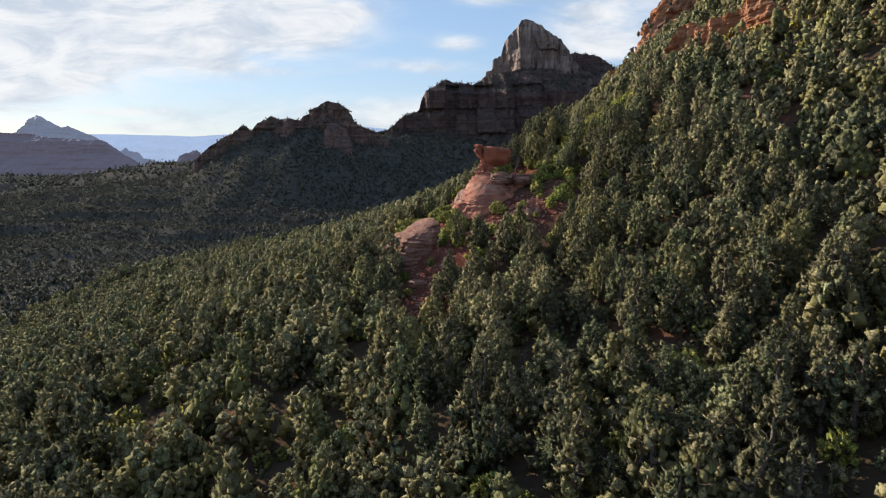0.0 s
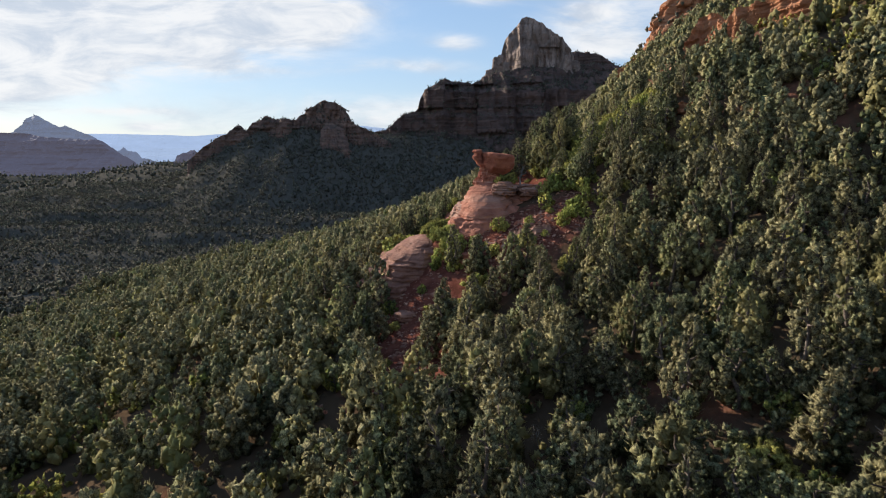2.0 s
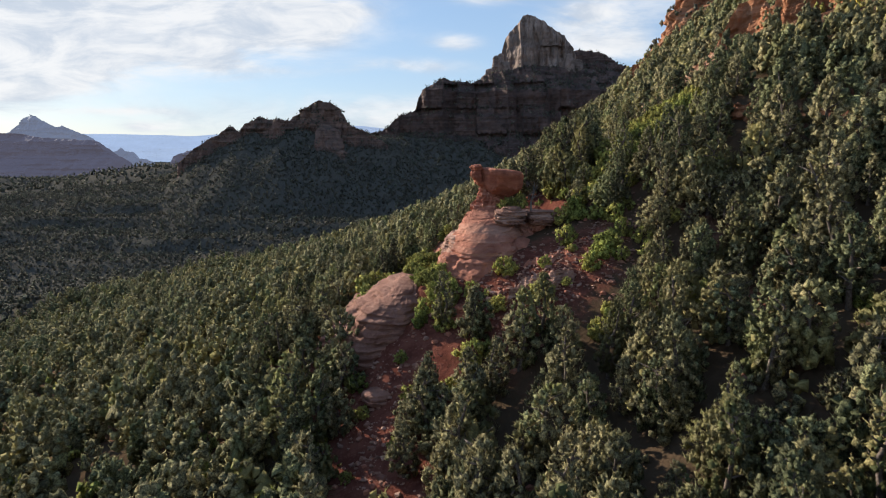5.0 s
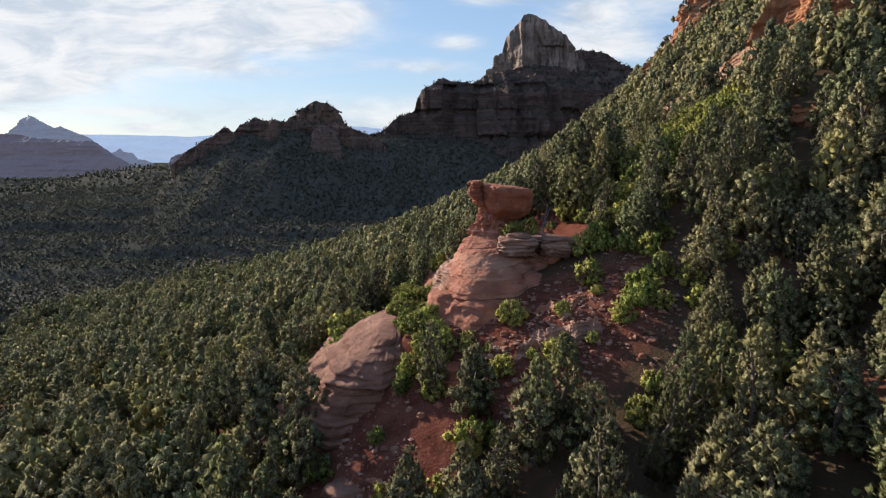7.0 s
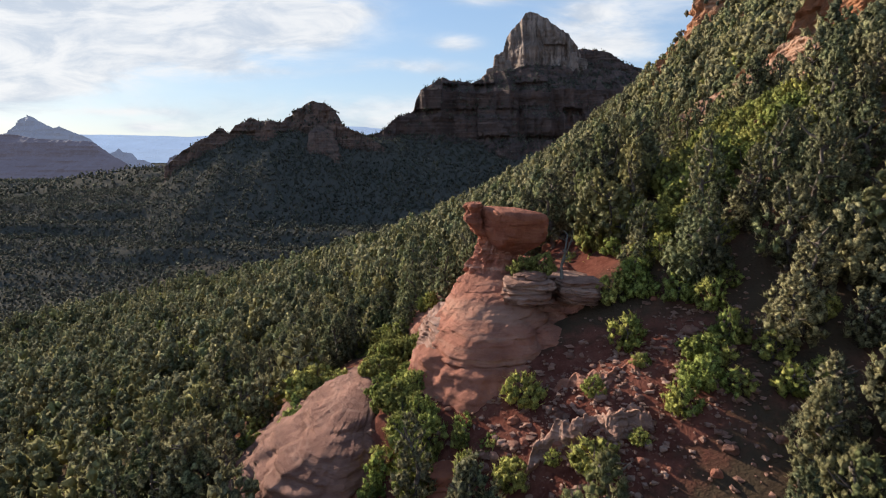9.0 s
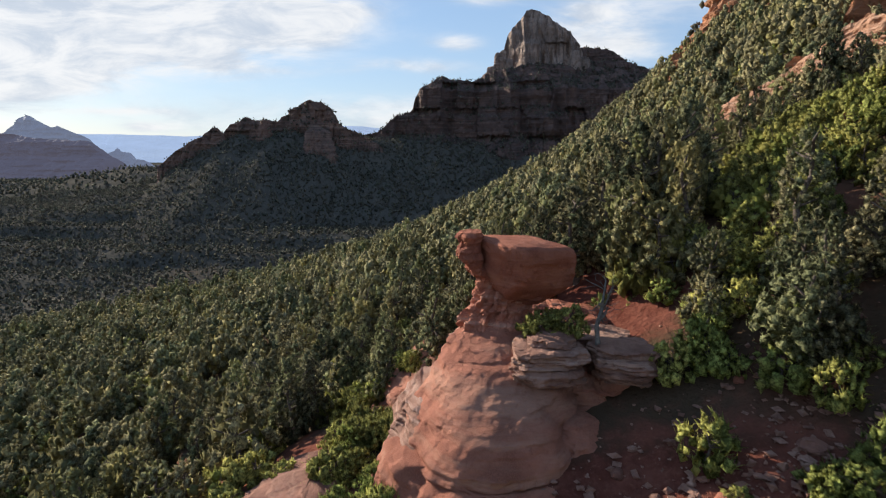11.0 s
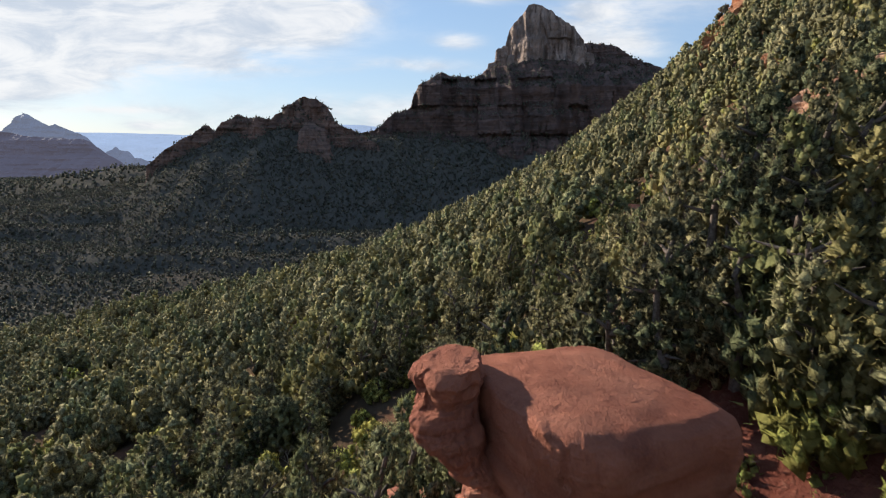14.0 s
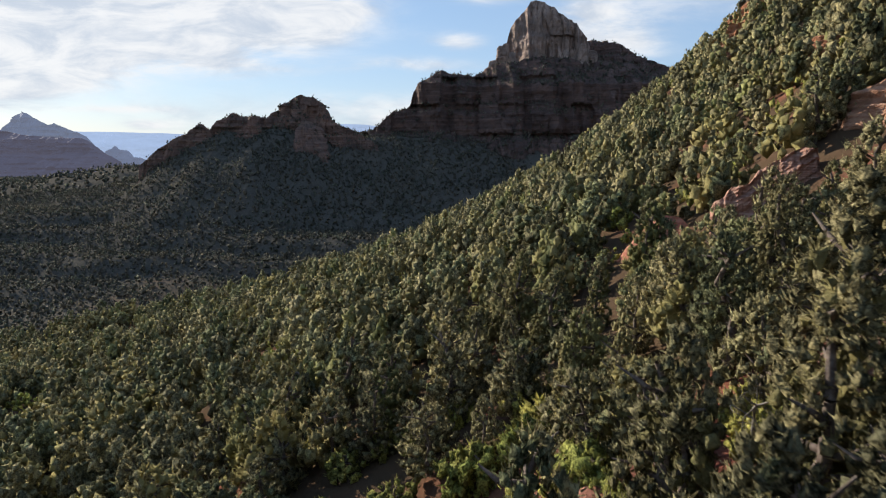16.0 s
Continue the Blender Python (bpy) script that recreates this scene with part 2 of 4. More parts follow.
# ---- number noise and mesh helpers ----
def hash3(i, j, k, seed):
    n = (i * 374761393 + j * 668265263 + k * 2147483647 + seed * 1274126177) & 0xFFFFFFFF
    n = ((n ^ (n >> 13)) * 1274126177) & 0xFFFFFFFF
    n = ((n ^ (n >> 16)) * 2246822519) & 0xFFFFFFFF
    return ((n ^ (n >> 15)) & 0xFFFFFF) / float(0xFFFFFF)


def vnoise(x, y, z, seed=0):
    """Smooth value noise, -1 to 1."""
    x, y, z = np.broadcast_arrays(x, y, z)
    fx, fy, fz = np.floor(x), np.floor(y), np.floor(z)
    i, j, k = fx.astype(np.int64), fy.astype(np.int64), fz.astype(np.int64)
    a, b, c = x - fx, y - fy, z - fz
    a, b, c = a * a * (3 - 2 * a), b * b * (3 - 2 * b), c * c * (3 - 2 * c)
    r = 0.0
    for di, wa in ((0, 1 - a), (1, a)):
        for dj, wb in ((0, 1 - b), (1, b)):
            for dk, wc in ((0, 1 - c), (1, c)):
                r = r + wa * wb * wc * hash3(i + di, j + dj, k + dk, seed)
    return 2 * r - 1


def fbm(x, y, z=0.0, octaves=4, seed=0, gain=0.5):
    r, amp, f = 0.0, 1.0, 1.0
    for o in range(octaves):
        r = r + amp * vnoise(np.asarray(x) * f, np.asarray(y) * f, np.asarray(z) * f, seed + o)
        amp, f = amp * gain, f * 2.03
    return r


def mesh_of(name, verts, faces, mat, smooth=False, normals=None):
    """A mesh from numpy corners and equal-sided faces."""
    me = bpy.data.meshes.new(name)
    verts, faces = np.asarray(verts, np.float32), np.asarray(faces, np.int32)
    n, s = faces.shape
    me.vertices.add(len(verts))
    me.vertices.foreach_set("co", verts.ravel())
    me.loops.add(n * s)
    me.loops.foreach_set("vertex_index", faces.ravel())
    me.polygons.add(n)
    me.polygons.foreach_set("loop_start", np.arange(0, n * s, s, dtype=np.int32))
    me.polygons.foreach_set("use_smooth", np.full(n, smooth))
    me.update(calc_edges=True)
    if normals is not None:
        soft = me.attributes.new("custom_normal", "FLOAT_VECTOR", "POINT")
        soft.data.foreach_set("vector", np.asarray(normals, np.float32).ravel())
    me.materials.append(mat)
    return me


def child(name, me, parent, label=""):
    ob = new(name, me)
    ob.parent = parent
    return tagged(ob, label)


def grid_faces(nu, nv, wrap=False):
    """Quads of a grid of nv rows of nu corners; wrap joins each row's ends."""
    w = nu if wrap else nu - 1
    i, j = np.meshgrid(np.arange(w), np.arange(nv - 1))
    i2 = (i + 1) % nu
    return np.stack([j * nu + i, j * nu + i2, (j + 1) * nu + i2, (j + 1) * nu + i], -1).reshape(-1, 4)


# ---- the lie of the land ----
def smax(a, b, k):
    m = np.maximum(a, b)
    return m + k * np.log(np.exp((a - m) / k) + np.exp((b - m) / k))


def bell(x, y, cx, cy, rx, ry):
    return np.exp(-((x - cx) / rx) ** 2 - ((y - cy) / ry) ** 2)


def hillside(x, y):
    """The wooded slope that falls to the left, with the spur that carries the balanced rock."""
    xc, yc = np.clip(x, -150, 78), np.clip(y, 40, 330)
    a, b = xc / 100, (yc - 150) / 100
    z = 24.05 + 40.4 * a + 14.37 * a ** 2 + 5.86 * a ** 3 + 3.14 * b + 7.66 * a * b - 4.91 * b ** 2 + 4.22 * b * a * a - 3.93 * b * b * a + 0.89 * b ** 3
    z = z + 6.52 * np.exp(-((yc - 118 + 0.25 * xc) / 18) ** 2 - ((xc - 5) / 35) ** 2)
    z = z + 3.2 * bell(xc, yc, 18, 128, 12, 12) + 8.9 * bell(xc, yc, 42, 132, 20, 22) - 0.6 * bell(xc, yc, 38, 200, 18, 25)
    for lift, cx, cy, rx, ry in ((1.0, 21, 103, 7, 7), (1.6, 12, 101, 7, 7), (1.3, 9, 109, 7, 6), (1.9, -2, 106, 7, 7), (2.5, 17, 131, 8, 8), (2.0, 18, 152, 12, 14), (-0.6, 36, 178, 10, 10), (1.5, 48, 178, 14, 14), (0.7, -6, 124, 10, 10)):
        z = z + lift * bell(xc, yc, cx, cy, rx, ry)
    z = z + 8.5 * bell(xc, yc, 70, 160, 26, 55) + 4.0 * bell(xc, yc, 76, 262, 26, 30)
    z = z - 3.0
    z = z + 0.85 * np.clip(x - 78, 0, 60) + 0.3 * np.maximum(x - 138, 0) - 0.1 * np.maximum(-150 - x, 0)
    z = z - 0.42 * np.maximum(y - 325 + 0.15 * np.abs(x), 0)
    return z


def crest(x):
    return np.interp(x, [-900, -450, -350, -308, -257, -231, -195, -160, -113, -90, -58, 0, 60, 110, 200, 300, 500, 900],
                     [-40, -14, 4, 28, 60, 74, 76, 80, 70, 62, 62, 58, 54, 54, 60, 75, 110, 60]) + 3 * fbm(x / 18, 0, 0, 3, 8)


def far_land(x, y):
    """Valley, benches across it and the mountain's lower slopes."""
    z = -40 + 4 * fbm(x / 160, y / 160, 0, 3, 5)
    side = np.clip((x + 620) / 420, 0, 1)
    bench = -42 + 0.19 * np.maximum(y - 425, 0) * (0.35 + 0.65 * side)
    step = 9.0
    q = bench / step + 0.35 * fbm(x / 90, y / 90, 0, 3, 9)
    bench = step * (np.floor(q) + np.clip((q - np.floor(q) - 0.55) / 0.45, 0, 1) ** 0.7)
    bench = np.minimum(bench, 18)
    gully = 6 * np.abs(fbm(x / 70, y / 140, 0, 3, 21))
    front = crest(x) - np.where(y < 765, 0.45, 0.40) * np.abs(y - 765) - gully
    z = smax(z, bench, 2.0)
    z = smax(z, front, 4.0)
    away = np.clip((y - 1000) / 400, 0, 1)
    return z * (1 - away) + (-42) * away


def land(x, y):
    x, y = np.asarray(x, float), np.asarray(y, float)
    near = hillside(x, y) + 0.9 * fbm(x / 14, y / 14, 0, 4, 2) * np.clip((340 - y) / 40, 0, 1)
    return smax(near, far_land(x, y), 3.0)


def steps(*runs):
    """Coordinates from runs of (start, end, spacing at start, spacing at end)."""
    out = []
    for a, b, d0, d1 in runs:
        v = a
        while v < b - 1e-6:
            out.append(v)
            v += d0 + (d1 - d0) * (v - a) / (b - a)
    return np.array(out + [runs[-1][1]])


def build_ground():
    xs = steps((-4900, -700, 500, 30), (-700, -170, 10, 8), (-170, -40, 5, 2), (-40, 60, 1.4, 1.4), (60, 110, 2, 4), (110, 420, 5, 9), (420, 4900, 20, 600))
    ys = steps((-700, -10, 80, 4), (-10, 60, 2.4, 1.6), (60, 180, 1.4, 1.4), (180, 345, 2.0, 3.5), (345, 820, 5, 6), (820, 1100, 8, 14), (1100, 4900, 40, 400))
    gx, gy = np.meshgrid(xs, ys)
    gz = land(gx, gy)
    v = np.stack([gx, gy, gz], -1).reshape(-1, 3)
    ob = new("ground", mesh_of("ground", v, grid_faces(len(xs), len(ys)), SOIL, True))
    tagged(ob, "reddish brown sloping soil with needle litter under the woods", "ground", kind="structure")


build_ground()


# ---- rocks ----
def loft(rows, seg=96, rings=60, rough=0.3, size=2.0, bed=0.0, bed_size=0.5, seed=1, flute=0.0, flute_n=18, square=2.0, block=0.0, joint=3.0, course=2.0, turn=0.0, ledge=0.8, tilt=0.0):
    """A rock from rows of (z, middle x, middle y, half width, half depth), roughened. Returns corners and quads."""
    r = np.array(rows, float)
    s = np.linspace(0, 1, len(r))
    d = np.concatenate([[0], np.cumsum(np.hypot(np.diff(r[:, 0]), np.hypot(np.diff(r[:, 3]), np.diff(r[:, 1]))) + 1e-6)])
    s = d / d[-1]
    q = np.linspace(0, 1, rings)
    z, cx, cy, rx, ry = (np.interp(q, s, r[:, k])[:, None] for k in range(5))
    a = np.linspace(0, 2 * np.pi, seg, endpoint=False)[None]
    co, si = np.cos(a), np.sin(a)
    p = 2.0 / square
    ux, uy = np.sign(co) * np.abs(co) ** p, np.sign(si) * np.abs(si) ** p
    tc, ts = math.cos(radians(turn)), math.sin(radians(turn))
    x, y, zz = cx + rx * ux * tc - ry * uy * ts, cy + rx * ux * ts + ry * uy * tc, z + 0 * a
    co, si = co * tc - si * ts, co * ts + si * tc
    full = np.clip(np.minimum(rx, ry) / (np.max(r[:, 3]) * 0.3 + 1e-6), 0, 1)
    n = fbm(x / size, y / size, zz / size, 5, seed)
    w = rough * n
    if bed:
        w = w + bed * (fbm(0.06 * x / bed_size, 0.06 * y / bed_size, zz / bed_size, 3, seed + 31))
    if flute:
        w = w + flute * (np.abs(fbm(a * flute_n / 6.28 + 0 * z, 0.15 * zz / size, 0, 3, seed + 57)) - 0.4)
    if block:
        around = a * float(np.mean(r[:, 3] + r[:, 4])) / 2 + 0.4 * joint * fbm(x / joint, y / joint, zz / joint, 2, seed + 5)
        lay = np.floor(zz / course + 0.3 * fbm(x / (6 * course), y / (6 * course), 0, 2, seed + 6)).astype(np.int64)
        cell = np.floor(around / joint + 0.37 * lay).astype(np.int64)
        w = w + block * (hash3(cell, lay, 0 * lay, seed) - 0.5) + ledge * block * (hash3(0 * lay, lay, 7 + 0 * lay, seed) - 0.5)
    x, y = x + w * full * co, y + w * full * si
    zz = zz + tilt * (x - cx) + 0.35 * rough * fbm(x / size + 9, y / size, zz / size, 3, seed + 77)
    v = np.stack([x, y, zz], -1).reshape(-1, 3)
    f = grid_faces(seg, rings, True)
    top, bot = (rings - 1) * seg, 0
    cap = []
    half = seg // 2
    for base, flip in ((top, False), (bot, True)):
        for i in range(half - 1):
            quad = [base + i, base + i + 1, base + seg - 2 - i, base + seg - 1 - i]
            cap.append(quad[::-1] if flip else quad)
    return v, np.concatenate([f, np.array(cap)])


GREEN = []   # places on far rocks where scrub grows: (corners, share)


def rock_thing(name, rows, mat, label, category="rock", kind="", green=0.0, smooth=True, **kw):
    v, f = loft(rows, **kw)
    ob = new(name, mesh_of(name, v, f, mat, smooth))
    if green:
        q = v[f]
        n = np.cross(q[:, 2] - q[:, 0], q[:, 3] - q[:, 1])
        area = np.linalg.norm(n, axis=1) + 1e-9
        ok = np.abs(n[:, 2]) / area > 0.45
        GREEN.append((q[ok].mean(1), np.clip(green * area[ok] / 2, 0, 1)))
    return tagged(ob, label, category, kind=kind)


# ---- far buttes and mesas ----
def rock_wall(edge, low, y0, lean, mat, nx=260, nz=70, bulge=8.0, bulge_size=45.0, joint=3.0, joint_size=8.0, bed=1.2, bed_size=4.0, rough=1.0, size=6.0, deep=60.0, jag=1.2, jag_size=7.0, bow=0.0, seed=1):
    """A cliff seen from its front. edge: (x, height) along the top; lean: (height, setback) with its benches. Returns corners and quads."""
    ex, ez = np.array(edge, float).T
    x = np.linspace(ex[0], ex[-1], nx)[None]
    top = np.interp(x, ex, ez) + jag * fbm(x / jag_size, 0, 0, 4, seed)
    lz, ly = np.array(lean, float).T
    v = np.linspace(0, 1, nz)[:, None]
    z = low + (top - low) * v
    x = x + 0 * z
    y = y0 + np.interp(z + 1.5 * fbm(x / 40, 0, 0, 3, seed + 9), lz, ly) + bow * ((x - (ex[0] + ex[-1]) / 2) / (ex[-1] - ex[0]) * 2) ** 2
    y = y + bulge * fbm(x / bulge_size, z / (6 * bulge_size), 0, 3, seed + 1)
    y = y + joint * np.abs(fbm(x / joint_size, z / (7 * joint_size), 0, 3, seed + 2))
    y = y + bed * fbm(x / (12 * bed_size), z / bed_size, 0, 3, seed + 3) + rough * fbm(x / size, y / size, z / size, 4, seed + 4)
    cell = np.floor(x / (1.6 * joint_size) + 0.4 * fbm(x / 30, z / 60, 0, 2, seed + 5)).astype(np.int64)
    lay = np.floor(z / (2.5 * bed_size)).astype(np.int64)
    y = y + 1.2 * joint * (hash3(cell, lay // 3, 0 * lay, seed) - 0.5) + 0.6 * bed * (hash3(0 * lay, lay, 3 + 0 * lay, seed) - 0.5)
    back = [(0.05, 0.01), (0.2, 0.05), (0.5, 0.25), (1.0, 1.0)]
    bz = [top - (top - low) * f for d, f in back]
    by = [y[-1:] + deep * d for d, f in back]
    vz, vy = np.concatenate([z] + bz), np.concatenate([y] + by)
    vx = np.concatenate([x] + [x[-1:]] * len(back))
    return np.stack([vx, vy, vz], -1).reshape(-1, 3), grid_faces(nx, nz + len(back))


def wall_thing(name, edge, low, y0, lean, mat, label, category, green=0.0, kind="", **kw):
    v, f = rock_wall(edge, low, y0, lean, mat, **kw)
    ob = new(name, mesh_of(name, v, f, mat, False))
    if green:
        q = v[f]
        n = np.cross(q[:, 2] - q[:, 0], q[:, 3] - q[:, 1])
        area = np.linalg.norm(n, axis=1) + 1e-9
        ok = (np.abs(n[:, 2]) / area > 0.5) & (q[:, :, 1].mean(1) < y0 + lean[-1][1] + 40)
        GREEN.append((q[ok].mean(1), np.clip(green * area[ok] / 2, 0, 1)))
    return tagged(ob, label, category, kind=kind)


wall_thing("butte", [(-300, 30), (-283, 46), (-267, 57), (-256, 66), (-250, 70), (-244, 70), (-236, 65), (-230, 75), (-215, 82), (-203, 79), (-190, 80), (-178, 78), (-165, 90), (-153, 98), (-143, 102), (-131, 99), (-120, 92), (-114, 86), (-110, 77), (-100, 70), (-85, 63), (-60, 50)], 10, 748,
           [(10, -30), (50, -14), (60, -8), (74, -3), (78, 2), (90, 5), (94, 8), (105, 14)], KNOLL, "dark red sandstone butte with scrub on its ledges", "butte", green=0.03, nx=330, nz=80, bulge=7, bulge_size=28, joint=3.5, joint_size=6, bed=1.3, bed_size=3, rough=1.6, size=8, deep=50, jag=1.4, jag_size=6, seed=4)
rock_thing("butte", [(4, -122, 704, 26, 20), (24, -123, 708, 24, 18), (40, -124, 712, 20, 15), (54, -127, 720, 14, 12), (66, -131, 730, 9, 9), (72, -134, 738, 4, 4)],
           KNOLL, "lower red rock face below the rounded butte", "butte", green=0.008, smooth=False, seg=120, rings=50, rough=3, size=10, bed=1, bed_size=5, seed=9, block=2, joint=6, course=7, flute=4, flute_n=14)
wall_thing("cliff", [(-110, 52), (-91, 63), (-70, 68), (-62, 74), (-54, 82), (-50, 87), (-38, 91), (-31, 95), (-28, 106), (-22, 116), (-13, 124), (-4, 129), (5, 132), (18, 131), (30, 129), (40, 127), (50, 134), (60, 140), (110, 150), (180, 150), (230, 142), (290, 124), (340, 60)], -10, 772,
           [(-10, -75), (20, -52), (50, -34), (58, -22), (61, -14), (84, -9), (90, 0), (116, 5), (121, 16), (130, 30), (150, 55)], SHADED_RED, "long red banded cliff, coloured dark as in shade, with wooded benches under the grey spire", "cliff", green=0.04, nx=340, nz=84, bulge=15, bulge_size=40, joint=9, joint_size=15, bed=1.5, bed_size=4.2, rough=2.4, size=9, deep=90, jag=1.5, jag_size=7, bow=26, seed=11)


def spire():
    """The grey spire: a tall jointed face and the pinnacles at its foot."""
    root = new("rock_spire")
    root.matrix_world = pose(115, 850, 130)
    tagged(root, "pale grey fluted sandstone spire above the banded cliff", "spire")

    def put(name, v, f):
        child(name, mesh_of(name, v - np.array([115, 850, 130]), f, GREY, False), root)

    v, f = rock_wall([(72, 118), (80, 150), (84, 178), (88, 192), (94, 201), (101, 209), (107, 216), (112, 224), (117, 224), (126, 219), (133, 216), (140, 212), (146, 205), (151, 201), (158, 198), (166, 193), (172, 186), (180, 178), (190, 160), (200, 118)], 118, 842, [(118, -10), (136, -4), (160, 1), (190, 9), (222, 22)], GREY,
                     nx=300, nz=90, bulge=7, bulge_size=22, joint=7, joint_size=10, bed=1.0, bed_size=6, rough=2.4, size=9, deep=40, jag=1.0, jag_size=5, bow=44, seed=78)
    put("face", v, f)
    for k, (x, y, top, w) in enumerate(((66, 848, 150, 8), (73, 846, 166, 5), (79, 845, 169, 5), (60, 852, 143, 8), (86, 838, 158, 6), (168, 842, 168, 8), (180, 850, 162, 9))):
        v, f = loft([(112, x, y, w * 1.3, w * 1.3), (112 + 0.6 * (top - 112), x, y, w, w), (112 + 0.88 * (top - 112), x, y, w * 0.8, w * 0.8), (112 + 0.97 * (top - 112), x, y, w * 0.55, w * 0.5), (top, x, y, w * 0.2, w * 0.2)], 36, 40, 1.6, 7, seed=900 + k, square=2.8, block=1.4, joint=4, course=9)
        put("pinnacle", v, f)


spire()
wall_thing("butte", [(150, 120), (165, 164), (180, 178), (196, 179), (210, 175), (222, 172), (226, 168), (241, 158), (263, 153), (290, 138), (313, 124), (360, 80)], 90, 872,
           [(90, -40), (130, -22), (150, -8), (160, 0), (180, 12)], SHADED_RED, "flat-topped shoulder beside the grey spire, coloured dark as in shade", "butte", green=0.03, nx=220, nz=60, bulge=7, bulge_size=30, joint=4, joint_size=8, bed=1.6, bed_size=4, rough=1.4, size=8, deep=60, seed=14)

# far mesas, butte and plateau: distance haze is in their colour and emission
HAZE_1 = haze_backdrop("mesa_haze_glow", (0.085, 0.08, 0.105), 0.42)
HAZE_2 = haze_backdrop("far_ridge_haze_glow", (0.15, 0.165, 0.215), 0.4)
HAZE_3 = haze_backdrop("plateau_haze_glow", (0.22, 0.27, 0.36), 0.75)
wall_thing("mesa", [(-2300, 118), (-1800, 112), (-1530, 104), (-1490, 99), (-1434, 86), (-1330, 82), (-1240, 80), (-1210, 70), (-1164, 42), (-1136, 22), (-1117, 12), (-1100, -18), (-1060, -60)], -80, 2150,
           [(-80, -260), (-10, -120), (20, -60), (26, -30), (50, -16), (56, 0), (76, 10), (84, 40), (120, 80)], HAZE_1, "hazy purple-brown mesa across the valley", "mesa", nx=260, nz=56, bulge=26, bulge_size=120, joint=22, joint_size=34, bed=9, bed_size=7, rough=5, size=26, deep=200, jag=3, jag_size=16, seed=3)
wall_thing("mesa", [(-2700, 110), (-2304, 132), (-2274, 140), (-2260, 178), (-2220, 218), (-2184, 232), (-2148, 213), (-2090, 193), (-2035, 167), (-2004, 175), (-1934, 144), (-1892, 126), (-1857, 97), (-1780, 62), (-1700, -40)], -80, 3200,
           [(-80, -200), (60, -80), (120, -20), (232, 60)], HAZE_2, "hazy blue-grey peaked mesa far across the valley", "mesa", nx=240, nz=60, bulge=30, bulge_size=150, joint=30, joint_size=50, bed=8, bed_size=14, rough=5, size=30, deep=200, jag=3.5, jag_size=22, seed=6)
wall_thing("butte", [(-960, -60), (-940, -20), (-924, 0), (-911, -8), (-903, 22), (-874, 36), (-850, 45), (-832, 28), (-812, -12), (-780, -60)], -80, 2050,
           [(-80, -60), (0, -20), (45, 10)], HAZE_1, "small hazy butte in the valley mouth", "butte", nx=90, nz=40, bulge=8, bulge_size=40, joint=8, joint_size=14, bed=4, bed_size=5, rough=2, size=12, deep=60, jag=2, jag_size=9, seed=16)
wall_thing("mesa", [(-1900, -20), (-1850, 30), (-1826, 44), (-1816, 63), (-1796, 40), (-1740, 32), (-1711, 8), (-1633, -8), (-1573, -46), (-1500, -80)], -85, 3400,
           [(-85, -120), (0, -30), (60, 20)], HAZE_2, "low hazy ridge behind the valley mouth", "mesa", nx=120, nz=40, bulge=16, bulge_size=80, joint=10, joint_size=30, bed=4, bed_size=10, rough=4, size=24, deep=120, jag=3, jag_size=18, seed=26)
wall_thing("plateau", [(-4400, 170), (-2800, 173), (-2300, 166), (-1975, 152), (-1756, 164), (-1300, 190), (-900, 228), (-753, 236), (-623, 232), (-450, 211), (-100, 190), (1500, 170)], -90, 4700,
           [(-90, -200), (60, -120), (150, 0), (236, 60)], HAZE_3, "long flat plateau on the horizon, blue with painted haze", "plateau", kind="structure", nx=300, nz=40, bulge=30, bulge_size=300, joint=14, joint_size=90, bed=4, bed_size=20, rough=5, size=60, deep=100, jag=2, jag_size=120, seed=36)

# ---- the upper cliffs and ledges of the near slope ----
rock_thing("cliff", [(64, 126, 288, 46, 26), (76, 124, 288, 39, 22), (84, 122, 288, 34, 19), (88, 122, 288, 30, 16), (100, 123, 288, 28, 15), (106, 124, 288, 24, 13), (118, 126, 288, 22, 12), (126, 128, 288, 15, 8)],
           ORANGE, "orange sandstone cliff on the far shoulder of the wooded slope", "cliff", green=0.03, smooth=False, seg=220, rings=80, rough=1.6, size=9, bed=1.2, bed_size=3, seed=41, flute=2.5, flute_n=22, block=2.4, joint=5, course=3.5)

def slope_ledge(name, a, b, edge, mat, label, lean, sink=2.5, **kw):
    """A band of rock bedded along the slope from a to b, its face to the left of that line's far side."""
    a, b = np.array(a, float), np.array(b, float)
    run = float(np.hypot(*(b - a)))
    ux, uy = (b - a) / run
    v, f = rock_wall([(run * k, h) for k, h in edge], -sink, 0.0, lean, mat, **kw)
    x, y = a[0] + ux * v[:, 0] - uy * v[:, 1], a[1] + uy * v[:, 0] + ux * v[:, 1]
    along = np.linspace(0, 1, 24)
    lie = np.interp(np.clip(v[:, 0] / run, 0, 1), along, land(a[0] + along * (b - a)[0], a[1] + along * (b - a)[1]))
    ob = new(name, mesh_of(name, np.stack([x, y, v[:, 2] + lie], -1), f, mat, False))
    return tagged(ob, label, "rock ledge")


